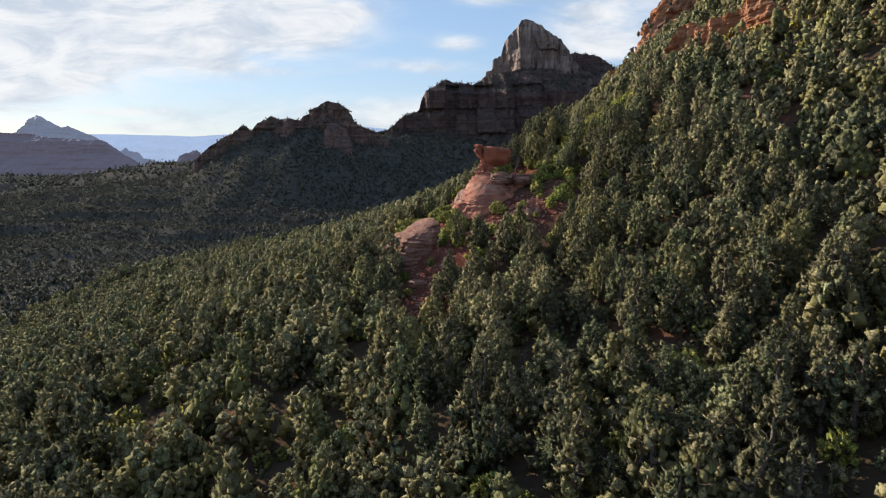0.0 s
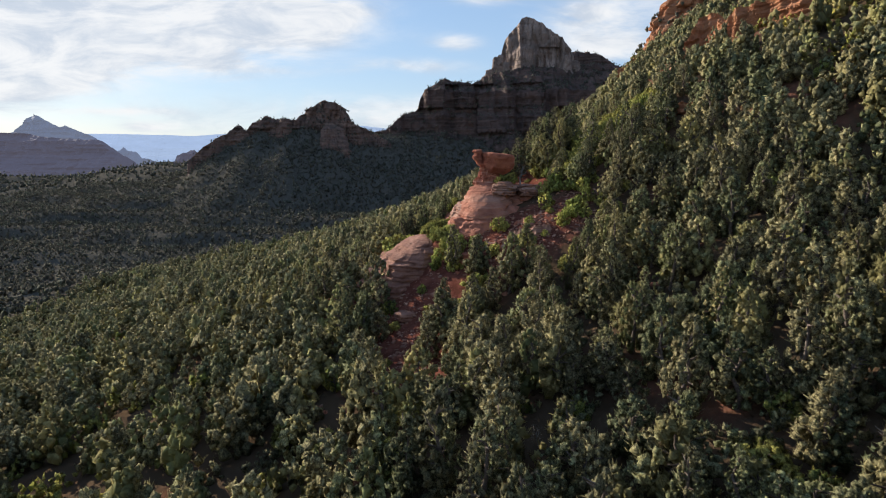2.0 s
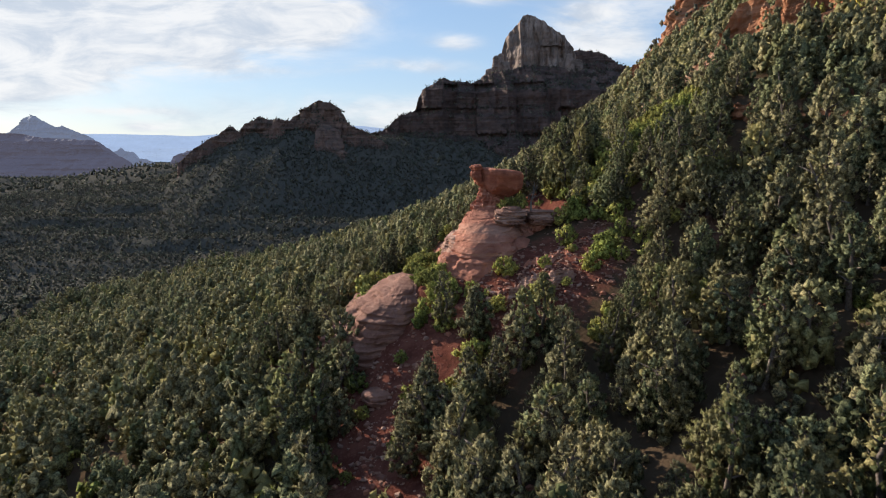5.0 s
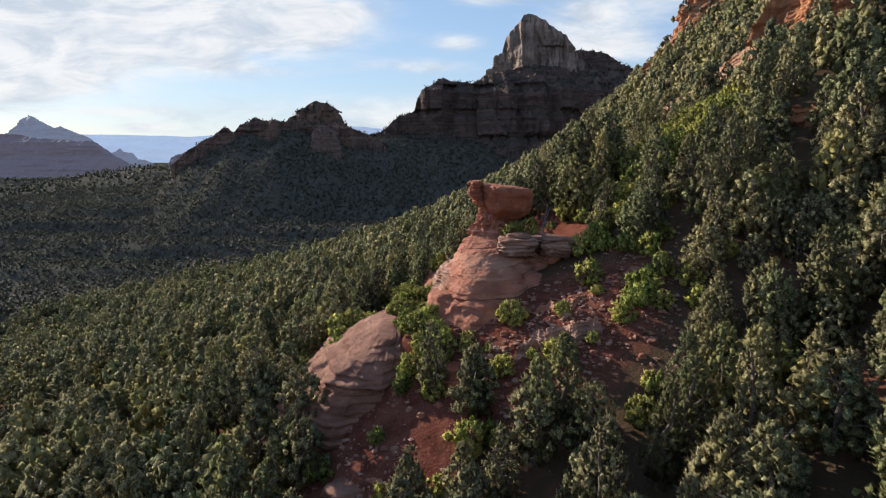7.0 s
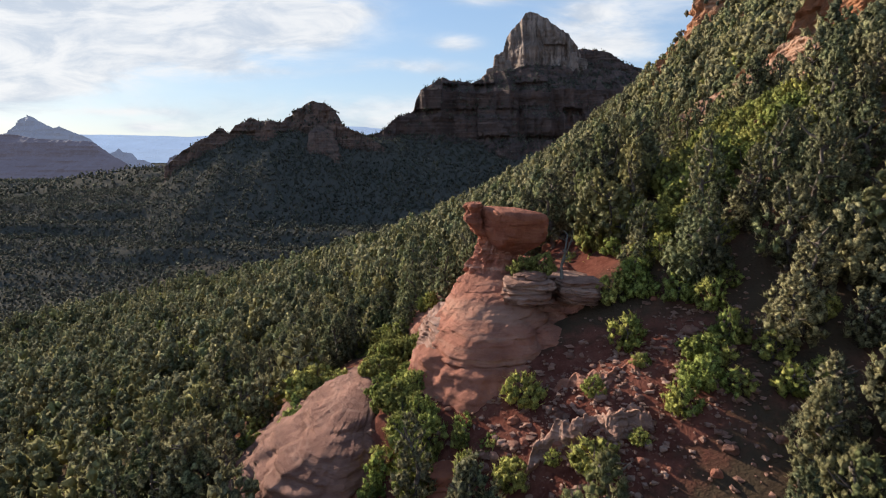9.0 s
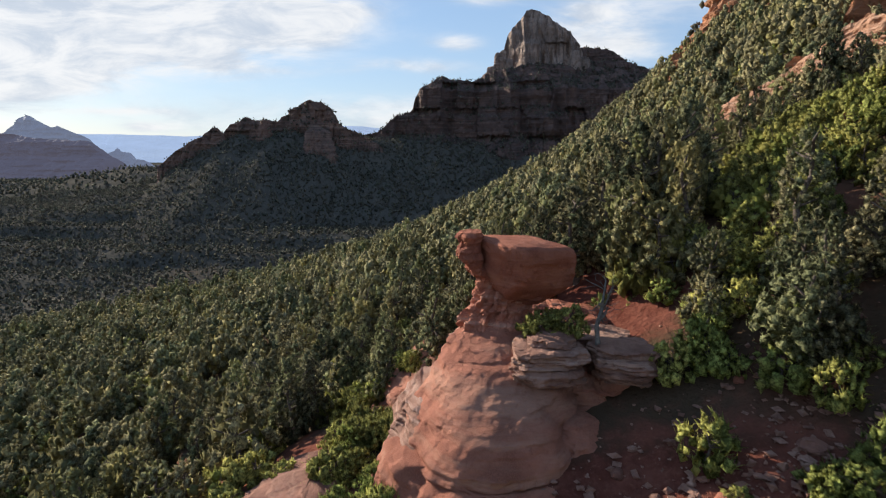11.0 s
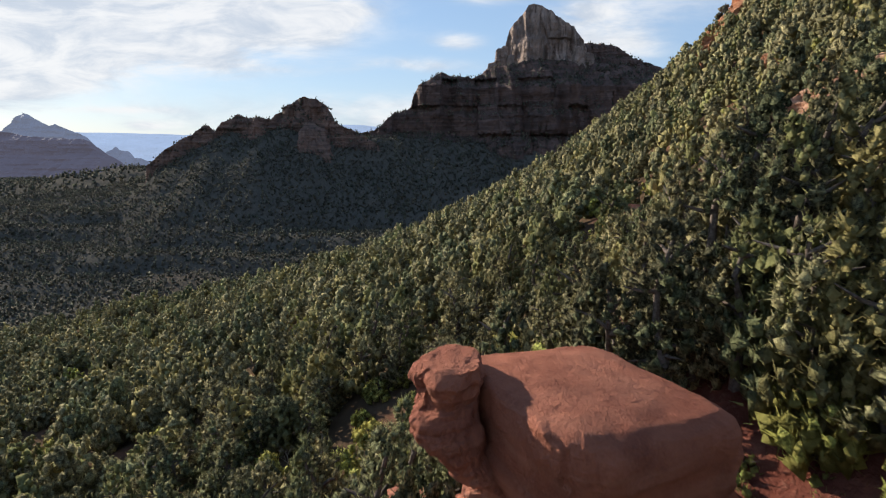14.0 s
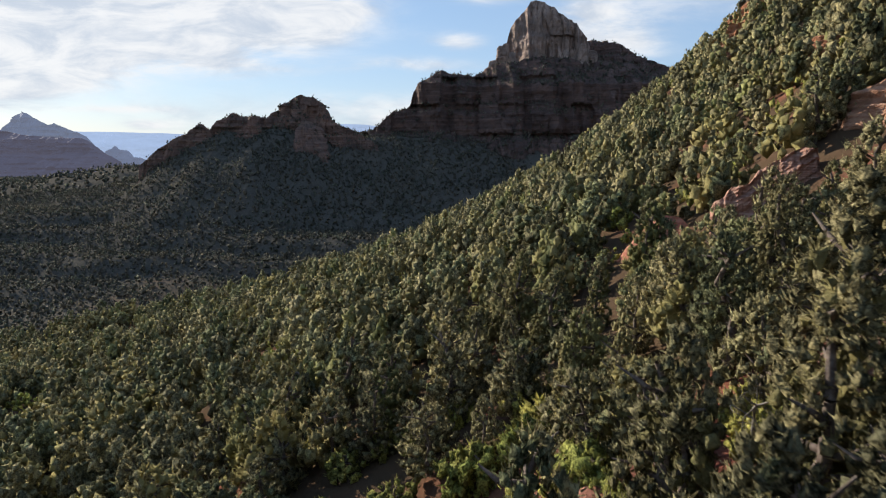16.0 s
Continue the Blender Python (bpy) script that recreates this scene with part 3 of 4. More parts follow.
slope_ledge("cliff", (59, 168), (80, 134), [(0, -2), (0.03, 5), (0.1, 11), (0.2, 10), (0.26, 6), (0.34, 8), (0.5, 7), (0.56, 9.5), (0.7, 8), (0.76, 5), (0.85, 7), (1, -2)], ORANGE, "weathered orange cliff band above the wooded slope", [(-3, -1), (2, 0), (2.4, 0.4), (5, 0.6), (5.4, 1.0), (12, 2)], nx=200, nz=50, bulge=1.2, bulge_size=7, joint=0.8, joint_size=2.2, bed=0.35, bed_size=0.8, rough=0.4, size=1.8, deep=9, jag=0.5, jag_size=2, seed=43)
slope_ledge("rock_ledge", (43.5, 178), (51, 144), [(0, -1), (0.04, 3), (0.15, 5), (0.3, 6.2), (0.5, 7.4), (0.62, 7.0), (0.8, 7.2), (0.93, 5), (1, -1)], TAN, "pale tan bedded ledge among trees on the slope", [(-3, -1), (0, 0), (8, 2.2)], nx=190, nz=46, bulge=0.5, bulge_size=6, joint=0.35, joint_size=2.6, bed=0.34, bed_size=0.5, rough=0.22, size=1.2, deep=7, jag=0.35, jag_size=1.6, seed=3)
slope_ledge("rock_ledge", (32.2, 174.6), (40.4, 172.6), [(0, -1), (0.05, 2.8), (0.2, 3.2), (0.45, 3.0), (0.7, 3.5), (0.85, 3.0), (0.95, 2.4), (1, -1)], LEDGE, "broken pale red ledge of stacked slabs on the slope", [(-2, -0.8), (1, 0), (3.6, 1.0)], nx=120, nz=40, bulge=0.4, bulge_size=3, joint=0.4, joint_size=0.9, bed=0.3, bed_size=0.3, rough=0.25, size=0.7, deep=5, jag=0.3, jag_size=0.8, seed=5)
slope_ledge("rock_slab", (26.8, 177.6), (32.4, 179.4), [(0, -0.6), (0.08, 1.0), (0.4, 1.7), (0.8, 1.5), (0.95, 0.8), (1, -0.6)], BASE_RED, "smooth orange slab lying on the slope", [(-2, -1.5), (0, 0), (1.8, 2.4)], sink=1.8, nx=80, nz=26, bulge=0.3, bulge_size=3, joint=0.12, joint_size=1.4, bed=0.05, bed_size=0.4, rough=0.1, size=1.0, deep=4, jag=0.12, jag_size=1.0, seed=7)


def outcrop(x, y, dx, dy, turn, layers, thick, mat, label, seed, name="rock_outcrop", dip=0.0):
    """A bank of bedded slabs, each a little set back on the one below."""
    rng = np.random.default_rng(seed)
    base = float(land(x, y)) - 1.0
    root = new(name)
    root.matrix_world = pose(x, y, base, 0, dip, turn)
    tagged(root, label, "rock outcrop")
    z = 0.0
    for k in range(layers):
        h = thick * rng.uniform(0.6, 1.5)
        sx, sy = dx * (1 - 0.10 * k) * rng.uniform(0.85, 1.1), dy * (1 - 0.13 * k) * rng.uniform(0.85, 1.1)
        ox, oy = rng.uniform(-0.08, 0.08) * dx, 0.12 * dy * k
        rows = [(z, ox, oy, sx * 0.93, sy * 0.93), (z + 0.25 * h, ox, oy, sx, sy), (z + 0.8 * h, ox, oy, sx * 0.99, sy * 0.99), (z + h, ox, oy, sx * 0.93, sy * 0.93), (z + h * 1.02, ox, oy, sx * 0.5, sy * 0.5)]
        v, f = loft(rows, 44, 11, 0.10 * min(dx, dy), 0.35 * dx, 0, 1, seed * 7 + k, square=3.0, block=0.14 * min(dx, dy), joint=0.3 * dx, course=h * 0.6)
        child("slab", mesh_of("slab", v, f, mat, False), root)
        z += h * 0.94
    return root


slope_ledge("rock_ledge", (67.5, 259), (75, 252), [(0, -2), (0.08, 5), (0.3, 8), (0.6, 7), (0.9, 4), (1, -2)], ORANGE, "small orange crag on the wooded shoulder", [(-3, -1), (3, 0), (4, 0.8), (9, 2)], nx=90, nz=40, bulge=0.8, bulge_size=4, joint=0.8, joint_size=1.8, bed=0.3, bed_size=0.8, rough=0.4, size=1.6, deep=6, jag=0.5, jag_size=1.5, seed=2)
slope_ledge("rock_ledge", (36, 131.5), (41, 128), [(0, -1), (0.1, 1.6), (0.4, 2.4), (0.7, 1.9), (0.92, 1.4), (1, -1)], ORANGE, "orange rock ledge beside scrub on the slope", [(-2, -1), (0, 0), (2.5, 1.2)], nx=70, nz=26, bulge=0.5, bulge_size=2, joint=0.5, joint_size=1.0, bed=0.2, bed_size=0.4, rough=0.3, size=0.9, deep=3, jag=0.3, jag_size=0.8, seed=6)
slope_ledge("rock_ledge", (40, 121), (44.5, 116.5), [(0, -1), (0.1, 1.4), (0.4, 2.0), (0.7, 1.7), (0.92, 1.2), (1, -1)], ORANGE, "orange ledge under trees on the slope", [(-2, -1), (0, 0), (2.5, 1.2)], nx=70, nz=26, bulge=0.5, bulge_size=2, joint=0.5, joint_size=1.0, bed=0.2, bed_size=0.4, rough=0.3, size=0.9, deep=3, jag=0.3, jag_size=0.8, seed=16)
slope_ledge("rock_ledge", (53, 150), (59, 144), [(0, -1), (0.1, 1.8), (0.4, 2.6), (0.7, 2.1), (0.92, 1.4), (1, -1)], LEDGE, "broken pale ledge high on the slope", [(-2, -1), (0, 0), (3, 1.2)], nx=80, nz=28, bulge=0.5, bulge_size=2, joint=0.5, joint_size=1.0, bed=0.24, bed_size=0.35, rough=0.3, size=0.9, deep=3, jag=0.3, jag_size=0.8, seed=26)
slope_ledge("rock_ledge", (9.4, 101.8), (17.0, 100.4), [(0, -0.6), (0.06, 0.8), (0.3, 1.5), (0.5, 1.1), (0.75, 1.6), (0.94, 0.9), (1, -0.6)], LEDGE, "low broken red ledge in the soil below the hoodoo", [(-2, -0.8), (0, 0), (1.8, 1.2)], sink=1.8, nx=110, nz=26, bulge=0.5, bulge_size=1.8, joint=0.4, joint_size=0.8, bed=0.16, bed_size=0.25, rough=0.22, size=0.6, deep=2.5, jag=0.25, jag_size=0.6, seed=46)
slope_ledge("rock_ledge", (10.8, 105.6), (17.6, 104.4), [(0, -0.5), (0.06, 0.5), (0.3, 0.9), (0.6, 0.7), (0.9, 0.8), (1, -0.5)], BASE_RED, "low red ledge in the rubble under the dome", [(-2, -0.8), (0, 0), (1.2, 1.2)], sink=1.5, nx=90, nz=20, bulge=0.4, bulge_size=1.8, joint=0.35, joint_size=0.7, bed=0.12, bed_size=0.2, rough=0.2, size=0.5, deep=2, jag=0.2, jag_size=0.5, seed=66)
outcrop(5.0, 102.8, 2.4, 1.5, 10, 2, 0.6, RED, "red ledge in the soil below the hoodoo", 47)
outcrop(-3.6, 96.0, 2.2, 1.6, 30, 2, 0.5, SLABROCK, "red slab in the bare soil of the spur", 48)
for k in range(3):
    outcrop(12.6 + 1.7 * k, 141.3 + 0.8 * k, 1.5, 1.2, -20 + 25 * k, 4, 0.45, BASE_RED, "stack of broken red slabs beside scrub behind the hoodoo", 90 + k)
outcrop(62, 205, 5.0, 3.0, -20, 3, 1.0, ORANGE, "orange ledge showing between trees", 36)


# ---- the balanced rock ----
def balanced_rock():
    root = new("balanced_rock")
    root.matrix_world = pose(9, 119, 30)
    tagged(root, "red sandstone hoodoo with a wide cap balanced on a narrow neck", "hoodoo")

    def put(name, rows, mat, label="", **kw):
        v, f = loft(rows, **kw)
        v = v - np.array([9, 119, 30])
        return child(name, mesh_of(name, v, f, mat, name in ("cap", "foot", "base")), root, label)

    put("cap", [(37.4, 10.1, 119.6, 1.7, 1.65), (37.9, 10.15, 119.4, 2.0, 2.0), (38.5, 10.25, 119.3, 2.22, 2.25), (39.2, 10.32, 119.2, 2.38, 2.4), (39.9, 10.35, 119.2, 2.46, 2.5), (40.4, 10.35, 119.2, 2.46, 2.5), (40.62, 10.3, 119.2, 2.38, 2.4), (40.74, 10.25, 119.3, 2.2, 2.2), (40.82, 10.2, 119.4, 1.6, 1.6), (40.86, 10.1, 119.5, 0.8, 0.8)],
        RED, "broad red cap rock, flat on top", seg=280, rings=90, rough=0.17, size=1.3, bed=0.03, bed_size=0.3, seed=61, square=5.6, turn=27, block=0.14, joint=1.3, course=0.8, tilt=-0.09)
    put("knob", [(38.4, 8.1, 119.2, 0.55, 0.9), (39.0, 7.55, 119.2, 0.62, 1.1), (39.6, 7.15, 119.2, 0.70, 1.2), (40.1, 6.95, 119.2, 0.74, 1.2), (40.45, 6.9, 119.2, 0.66, 1.1), (40.62, 6.95, 119.2, 0.56, 1.0), (40.78, 6.95, 119.2, 0.72, 1.1), (41.2, 7.0, 119.2, 0.74, 1.1), (41.34, 7.05, 119.2, 0.6, 0.9), (41.38, 7.05, 119.2, 0.3, 0.4)],
        RED, "red side knob split from the cap", seg=110, rings=90, rough=0.20, size=0.8, bed=0.07, bed_size=0.3, seed=63, block=0.12, joint=0.7, course=0.45)
    put("tier", [(36.9, 10.0, 119.7, 1.35, 1.3), (37.3, 10.1, 119.7, 1.9, 1.7), (37.7, 10.1, 119.7, 1.95, 1.75), (38.2, 10.1, 119.6, 1.75, 1.7)],
        RED, "undercut red tier below the cap", seg=110, rings=36, rough=0.18, size=0.9, bed=0.08, bed_size=0.3, seed=65, square=2.6)
    put("neck", [(32.3, 8.4, 119.2, 3.1, 3.0), (33.4, 8.3, 119.2, 2.6, 2.7), (34.2, 8.4, 119.2, 2.35, 2.4), (34.8, 8.45, 119.2, 2.3, 2.3), (35.0, 8.5, 119.3, 2.0, 2.0), (35.6, 8.6, 119.3, 1.95, 1.9), (36.2, 8.75, 119.4, 1.85, 1.75), (36.8, 9.0, 119.5, 1.75, 1.65), (37.3, 9.2, 119.5, 1.75, 1.6), (38.6, 9.4, 119.5, 1.7, 1.6)],
        NECK, "cracked red neck with pale mottling below the cap", seg=160, rings=96, rough=0.34, size=0.6, bed=0.10, bed_size=0.22, seed=67, flute=0.3, flute_n=17, block=0.42, joint=0.55, course=0.6, ledge=0.3)
    put("base", [(23.0, 8.9, 114.6, 9.4, 9.4), (26.5, 8.9, 114.6, 8.4, 8.6), (28.0, 8.8, 114.6, 7.5, 8.1), (29.0, 8.7, 114.6, 6.8, 7.6), (29.9, 8.6, 114.8, 6.2, 7.1), (30.4, 8.4, 115.0, 5.4, 6.4), (30.7, 8.3, 115.3, 3.6, 4.5)],
        BASE_RED, "lower red slickrock tier merging into the soil", seg=220, rings=70, rough=0.55, size=2.2, bed=0.10, bed_size=0.35, seed=70, block=0.18, joint=2.4, course=0.8)
    put("foot", [(29.9, 8.3, 115.4, 4.8, 6.2), (30.5, 8.15, 115.3, 5.0, 6.5), (31.0, 8.1, 115.3, 4.95, 6.5), (31.7, 8.15, 115.6, 4.7, 6.1), (32.4, 8.3, 116.0, 4.4, 5.6), (33.2, 8.45, 116.7, 3.9, 4.8), (34.2, 8.5, 117.7, 3.35, 3.8), (35.0, 8.5, 118.6, 2.7, 2.8), (35.6, 8.5, 119.0, 1.5, 1.5)],
        BASE_RED, "smooth sloping red slickrock dome with pale streaks", seg=240, rings=110, rough=0.34, size=2.0, bed=0.13, bed_size=0.35, seed=71, tilt=0.06, block=0.12, joint=1.8, course=0.5)
    put("shelf", [(27.6, 5.0, 117.0, 3.0, 5.6), (29.6, 4.7, 117.0, 2.3, 4.8), (31.0, 4.5, 117.2, 1.8, 4.2), (31.9, 4.4, 117.6, 1.3, 3.4), (32.4, 4.4, 118.0, 0.7, 2.0)],
        LEDGE, "pale tilted slab leaning on the dome", seg=110, rings=50, rough=0.28, size=1.4, bed=0.12, bed_size=0.3, seed=72, block=0.22, joint=1.1, course=0.6)
    put("shelf", [(28.4, 12.6, 112.6, 2.8, 3.0), (30.2, 12.6, 112.6, 2.3, 2.5), (31.4, 12.6, 112.8, 1.9, 2.1), (32.1, 12.5, 113.2, 1.3, 1.5), (32.4, 12.4, 113.4, 0.6, 0.8)],
        BASE_RED, "rounded red block beside the dome", seg=110, rings=50, rough=0.3, size=1.2, bed=0.12, bed_size=0.35, seed=74, block=0.3, joint=1.2, course=0.6)
    put("plinth", [(26.0, 13.0, 117.4, 4.6, 4.2), (30.0, 13.0, 117.4, 4.0, 3.6), (32.0, 13.0, 117.2, 3.6, 3.0), (33.2, 13.2, 116.8, 3.3, 2.6), (33.8, 13.4, 116.8, 2.8, 2.0)],
        BASE_RED, "shaded red rock under the bedded slabs", seg=170, rings=80, rough=0.5, size=1.4, bed=0.25, bed_size=0.5, seed=73, block=0.5, joint=1.2, course=0.7, square=2.6)
    put("bench", [(29.0, 13.4, 122.4, 5.4, 5.6), (33.0, 13.2, 122.4, 4.4, 4.6), (34.6, 13.0, 122.4, 3.8, 4.0), (35.4, 12.8, 122.5, 3.0, 3.2), (35.8, 12.6, 122.6, 1.7, 1.9)],
        RED, "rubbly red rock bench behind the neck", seg=170, rings=50, rough=0.35, size=1.2, bed=0.1, bed_size=0.4, seed=75, block=0.35, joint=0.8, course=0.5)
    put("apron", [(24.0, 3.8, 128.0, 4.8, 8.0), (27.6, 4.3, 128.0, 3.6, 6.6), (29.4, 4.8, 127.5, 2.9, 5.6), (30.8, 5.5, 126.5, 2.4, 4.6), (31.8, 6.4, 125.0, 1.7, 3.4), (32.6, 7.2, 123.5, 0.9, 1.9)],
        BASE_RED, "tilted slickrock apron beside the neck", seg=160, rings=60, rough=0.4, size=2.2, bed=0.22, bed_size=0.5, seed=77)
    slabs = [(10.9, 114.8, 33.9, 1.6, 1.6), (11.1, 114.6, 34.35, 1.95, 1.9), (11.0, 114.8, 34.8, 1.7, 1.7), (11.3, 114.9, 35.25, 1.8, 1.7), (11.4, 115.4, 35.7, 1.3, 1.4),
             (15.3, 115.0, 34.2, 1.5, 1.6), (15.4, 114.9, 34.75, 1.75, 1.7), (15.5, 115.1, 35.2, 1.55, 1.5), (13.4, 118.0, 34.2, 3.4, 1.8), (13.6, 118.6, 34.9, 3.0, 1.5)]
    for k, (x, y, z, sx, sy) in enumerate(slabs):
        put("slab", [(z - 0.4, x, y, sx * 0.85, sy * 0.85), (z - 0.2, x, y, sx * 0.96, sy * 0.96), (z - 0.1, x, y, sx, sy), (z + 0.2, x, y, sx, sy), (z + 0.32, x, y, sx * 0.95, sy * 0.95), (z + 0.36, x, y, sx * 0.8, sy * 0.8), (z + 0.38, x, y, sx * 0.4, sy * 0.4)],
            LEDGE, "pale bedded slab", seg=110, rings=22, rough=0.22, size=0.7, bed=0.18, bed_size=0.12, seed=80 + k, square=3.2, block=0.28, joint=0.8, course=0.3, turn=-12 + 5 * (k % 4))
    return root


balanced_rock()
rock_thing("slickrock_slab", [(14, -6.8, 114, 9, 14.5), (20.5, -5.6, 113.6, 7.2, 12.8), (23.3, -4.3, 113.4, 5.5, 11), (25.2, -3.1, 113.6, 3.9, 9), (26.5, -2.2, 114.4, 2.1, 6), (27.1, -1.8, 115.4, 0.8, 3)],
           SLABROCK, "tilted streaked red slickrock slab below the hoodoo", "rock", seg=190, rings=90, rough=0.5, size=2.2, bed=0.42, bed_size=0.35, seed=91, flute=0.3, flute_n=40, block=0.2, joint=2.0, course=0.7)


# ---- plants ----
def clump_shape():
    """A closed lump of eight triangles."""
    pole = np.array([(1, 0, 0), (0, 1, 0), (-1, 0, 0), (0, -1, 0)], float)
    up = np.array((0, 0, 1.0))
    return np.array([(pole[k], pole[(k + 1) % 4], up) for k in range(4)] + [(pole[(k + 1) % 4], pole[k], -up) for k in range(4)])


BALL = clump_shape()


def crown(rng, height, radius, lobes, leaves, size, low=0.18, cone=0.4, slim=1.0):
    """A crown of leafy clumps round a stem with sprays on them: corners and normals of loose triangles, foot of the stem at the origin."""
    k = np.arange(lobes)
    f = (k + rng.uniform(0.1, 0.9, lobes)) / lobes
    swell = np.sqrt(np.clip(1 - np.clip((f - 0.35) / 0.68, 0, 1) ** 2, 0.03, 1)) * np.clip(0.55 + 1.6 * f, 0, 1)
    reach = radius * (1 - cone * f) * swell * np.sqrt(rng.uniform(0.08, 1.0, lobes))
    an = k * 2.4 + rng.uniform(-0.6, 0.6, lobes)
    cen = np.stack([reach * np.cos(an), reach * np.sin(an), (low + (1 - low) * f) * height * 0.93], 1)
    rad = radius * rng.uniform(0.16, 0.36, lobes) * (1 - 0.45 * f) * (30.0 / max(lobes, 22)) ** 0.55
    out = []
    for c, r in zip(cen, rad):
        turn, _ = np.linalg.qr(rng.normal(size=(3, 3)))
        q = BALL.reshape(-1, 3) @ turn
        s = rng.uniform(0, 50)
        q = q * (1.1 + 0.6 * vnoise(q[:, 0] * 1.6 + s, q[:, 1] * 1.6, q[:, 2] * 1.6, 5))[:, None]
        d = q / np.linalg.norm(q, axis=1)[:, None] + rng.normal(scale=0.45, size=q.shape)
        out.append(np.concatenate([c + q * r * np.array([1, 1, 1.25]), d], 1))
    pick = rng.choice(lobes, leaves, p=rad ** 2 / np.sum(rad ** 2))
    d = rng.normal(size=(leaves, 3))
    d /= np.linalg.norm(d, axis=1)[:, None]
    d[:, 2] = np.where(d[:, 2] < -0.4, -d[:, 2], d[:, 2])
    q = cen[pick] + d * (rad[pick] * rng.uniform(0.8, 1.5, leaves))[:, None] * np.array([1, 1, 0.85])
    n = d * 0.4 + rng.normal(scale=0.6, size=(leaves, 3))
    n /= np.linalg.norm(n, axis=1)[:, None]
    t = np.cross(n, rng.normal(size=(leaves, 3)))
    t /= np.linalg.norm(t, axis=1)[:, None]
    b = np.cross(n, t)
    s = (size * rng.uniform(0.6, 1.4, leaves))[:, None]
    up = d + np.array([0, 0, 0.7]) + 0.8 * b
    up /= np.linalg.norm(up, axis=1)[:, None]
    tri = np.stack([q - t * s * 0.6 * slim - up * s * 0.45, q + t * s * 0.6 * slim - up * s * 0.3, q + up * s * 1.1 / slim ** 0.5], 1)
    soft = d + rng.normal(scale=0.4, size=(leaves, 3))
    out.append(np.concatenate([tri.reshape(-1, 3), np.repeat(soft, 3, 0)], 1))
    out = np.concatenate(out)
    # a spray is soft, so it takes its light as part of its clump and crown
    mid = out[:, :3] - np.array([0, 0, 0.42 * height])
    soft = out[:, 3:] * 0.85 + 0.45 * mid / (np.linalg.norm(mid, axis=1)[:, None] + 1e-6)
    out[:, 3:] = soft / np.linalg.norm(soft, axis=1)[:, None]
    return out


def limb(a, b, ra, rb, sides=5):
    a, b = np.array(a, float), np.array(b, float)
    w = (b - a) / np.linalg.norm(b - a)
    u = np.cross(w, (0.3, 0.9, 0.1))
    u /= np.linalg.norm(u)
    v = np.cross(w, u)
    an = np.linspace(0, 2 * np.pi, sides, endpoint=False)
    ring = np.outer(np.cos(an), u) + np.outer(np.sin(an), v)
    return np.concatenate([a + ra * ring, b + rb * ring]), grid_faces(sides, 2, True)


def stems(rng, height, radius, thick, limbs, bend=0.12):
    vs, fs, n = [], [], 0
    p, r = np.array([0.0, 0.0, -0.5]), thick
    spine = [p]
    for k in range(4):
        p2 = np.array([rng.uniform(-bend, bend) * height * 0.5, rng.uniform(-bend, bend) * height * 0.5, height * 0.82 * (k + 1) / 4])
        v, f = limb(p, p2, r, r * 0.72, 6)
        vs.append(v), fs.append(f + n)
        n += len(v)
        p, r = p2, r * 0.72
        spine.append(p)
    for k in range(limbs):
        i = rng.integers(1, 4)
        a = spine[i] + (spine[i + 1] - spine[i]) * rng.uniform(0, 1)
        an = k * 2.4 + rng.uniform(-0.5, 0.5)
        l = radius * rng.uniform(0.35, 0.62)
        b = a + np.array([math.cos(an) * l, math.sin(an) * l, l * rng.uniform(0.1, 0.7)])
        m = (a + b) / 2 + rng.normal(scale=0.08 * l, size=3)
        for a1, b1, r1, r2 in ((a, m, thick * 0.36, thick * 0.26), (m, b, thick * 0.26, thick * 0.08)):
            v, f = limb(a1, b1, r1, r2, 4)
            vs.append(v), fs.append(f + n)
            n += len(v)
    return np.concatenate(vs), np.concatenate(fs)


def bare_tree(rng, height, thick):
    """A dead tree: a leaning trunk that forks into crooked limbs and twigs."""
    vs, fs, n = [], [], 0
    todo = [(np.array([0.0, 0.0, -0.4]), np.array([rng.uniform(-0.15, 0.15), rng.uniform(-0.15, 0.15), 1.0]), height * 0.3, thick, 0)]
    while todo:
        a, way, length, r, depth = todo.pop()
        for part in range(3):
            way = way + rng.normal(scale=0.12 + 0.08 * depth, size=3)
            way = way / np.linalg.norm(way)
            b = a + way * length / 3 * (1.6 if depth == 0 else 1.0)
            v, f = limb(a, b, r, r * 0.8, 6 if depth == 0 else 4)
            vs.append(v), fs.append(f + n)
            n += len(v)
            a, r = b, r * 0.8
            if depth < 3 and (part > 0 or depth > 0):
                for k in range(2 if depth == 0 else 1):
                    out = way * 0.5 + rng.normal(scale=0.75, size=3) + np.array([0, 0, 0.25])
                    todo.append((a, out / np.linalg.norm(out), length * rng.uniform(0.55, 0.85), r * 0.55, depth + 1))
        if depth == 0:
            todo.append((a, way, length * 0.9, r, 1))
    return np.concatenate(vs), np.concatenate(fs)


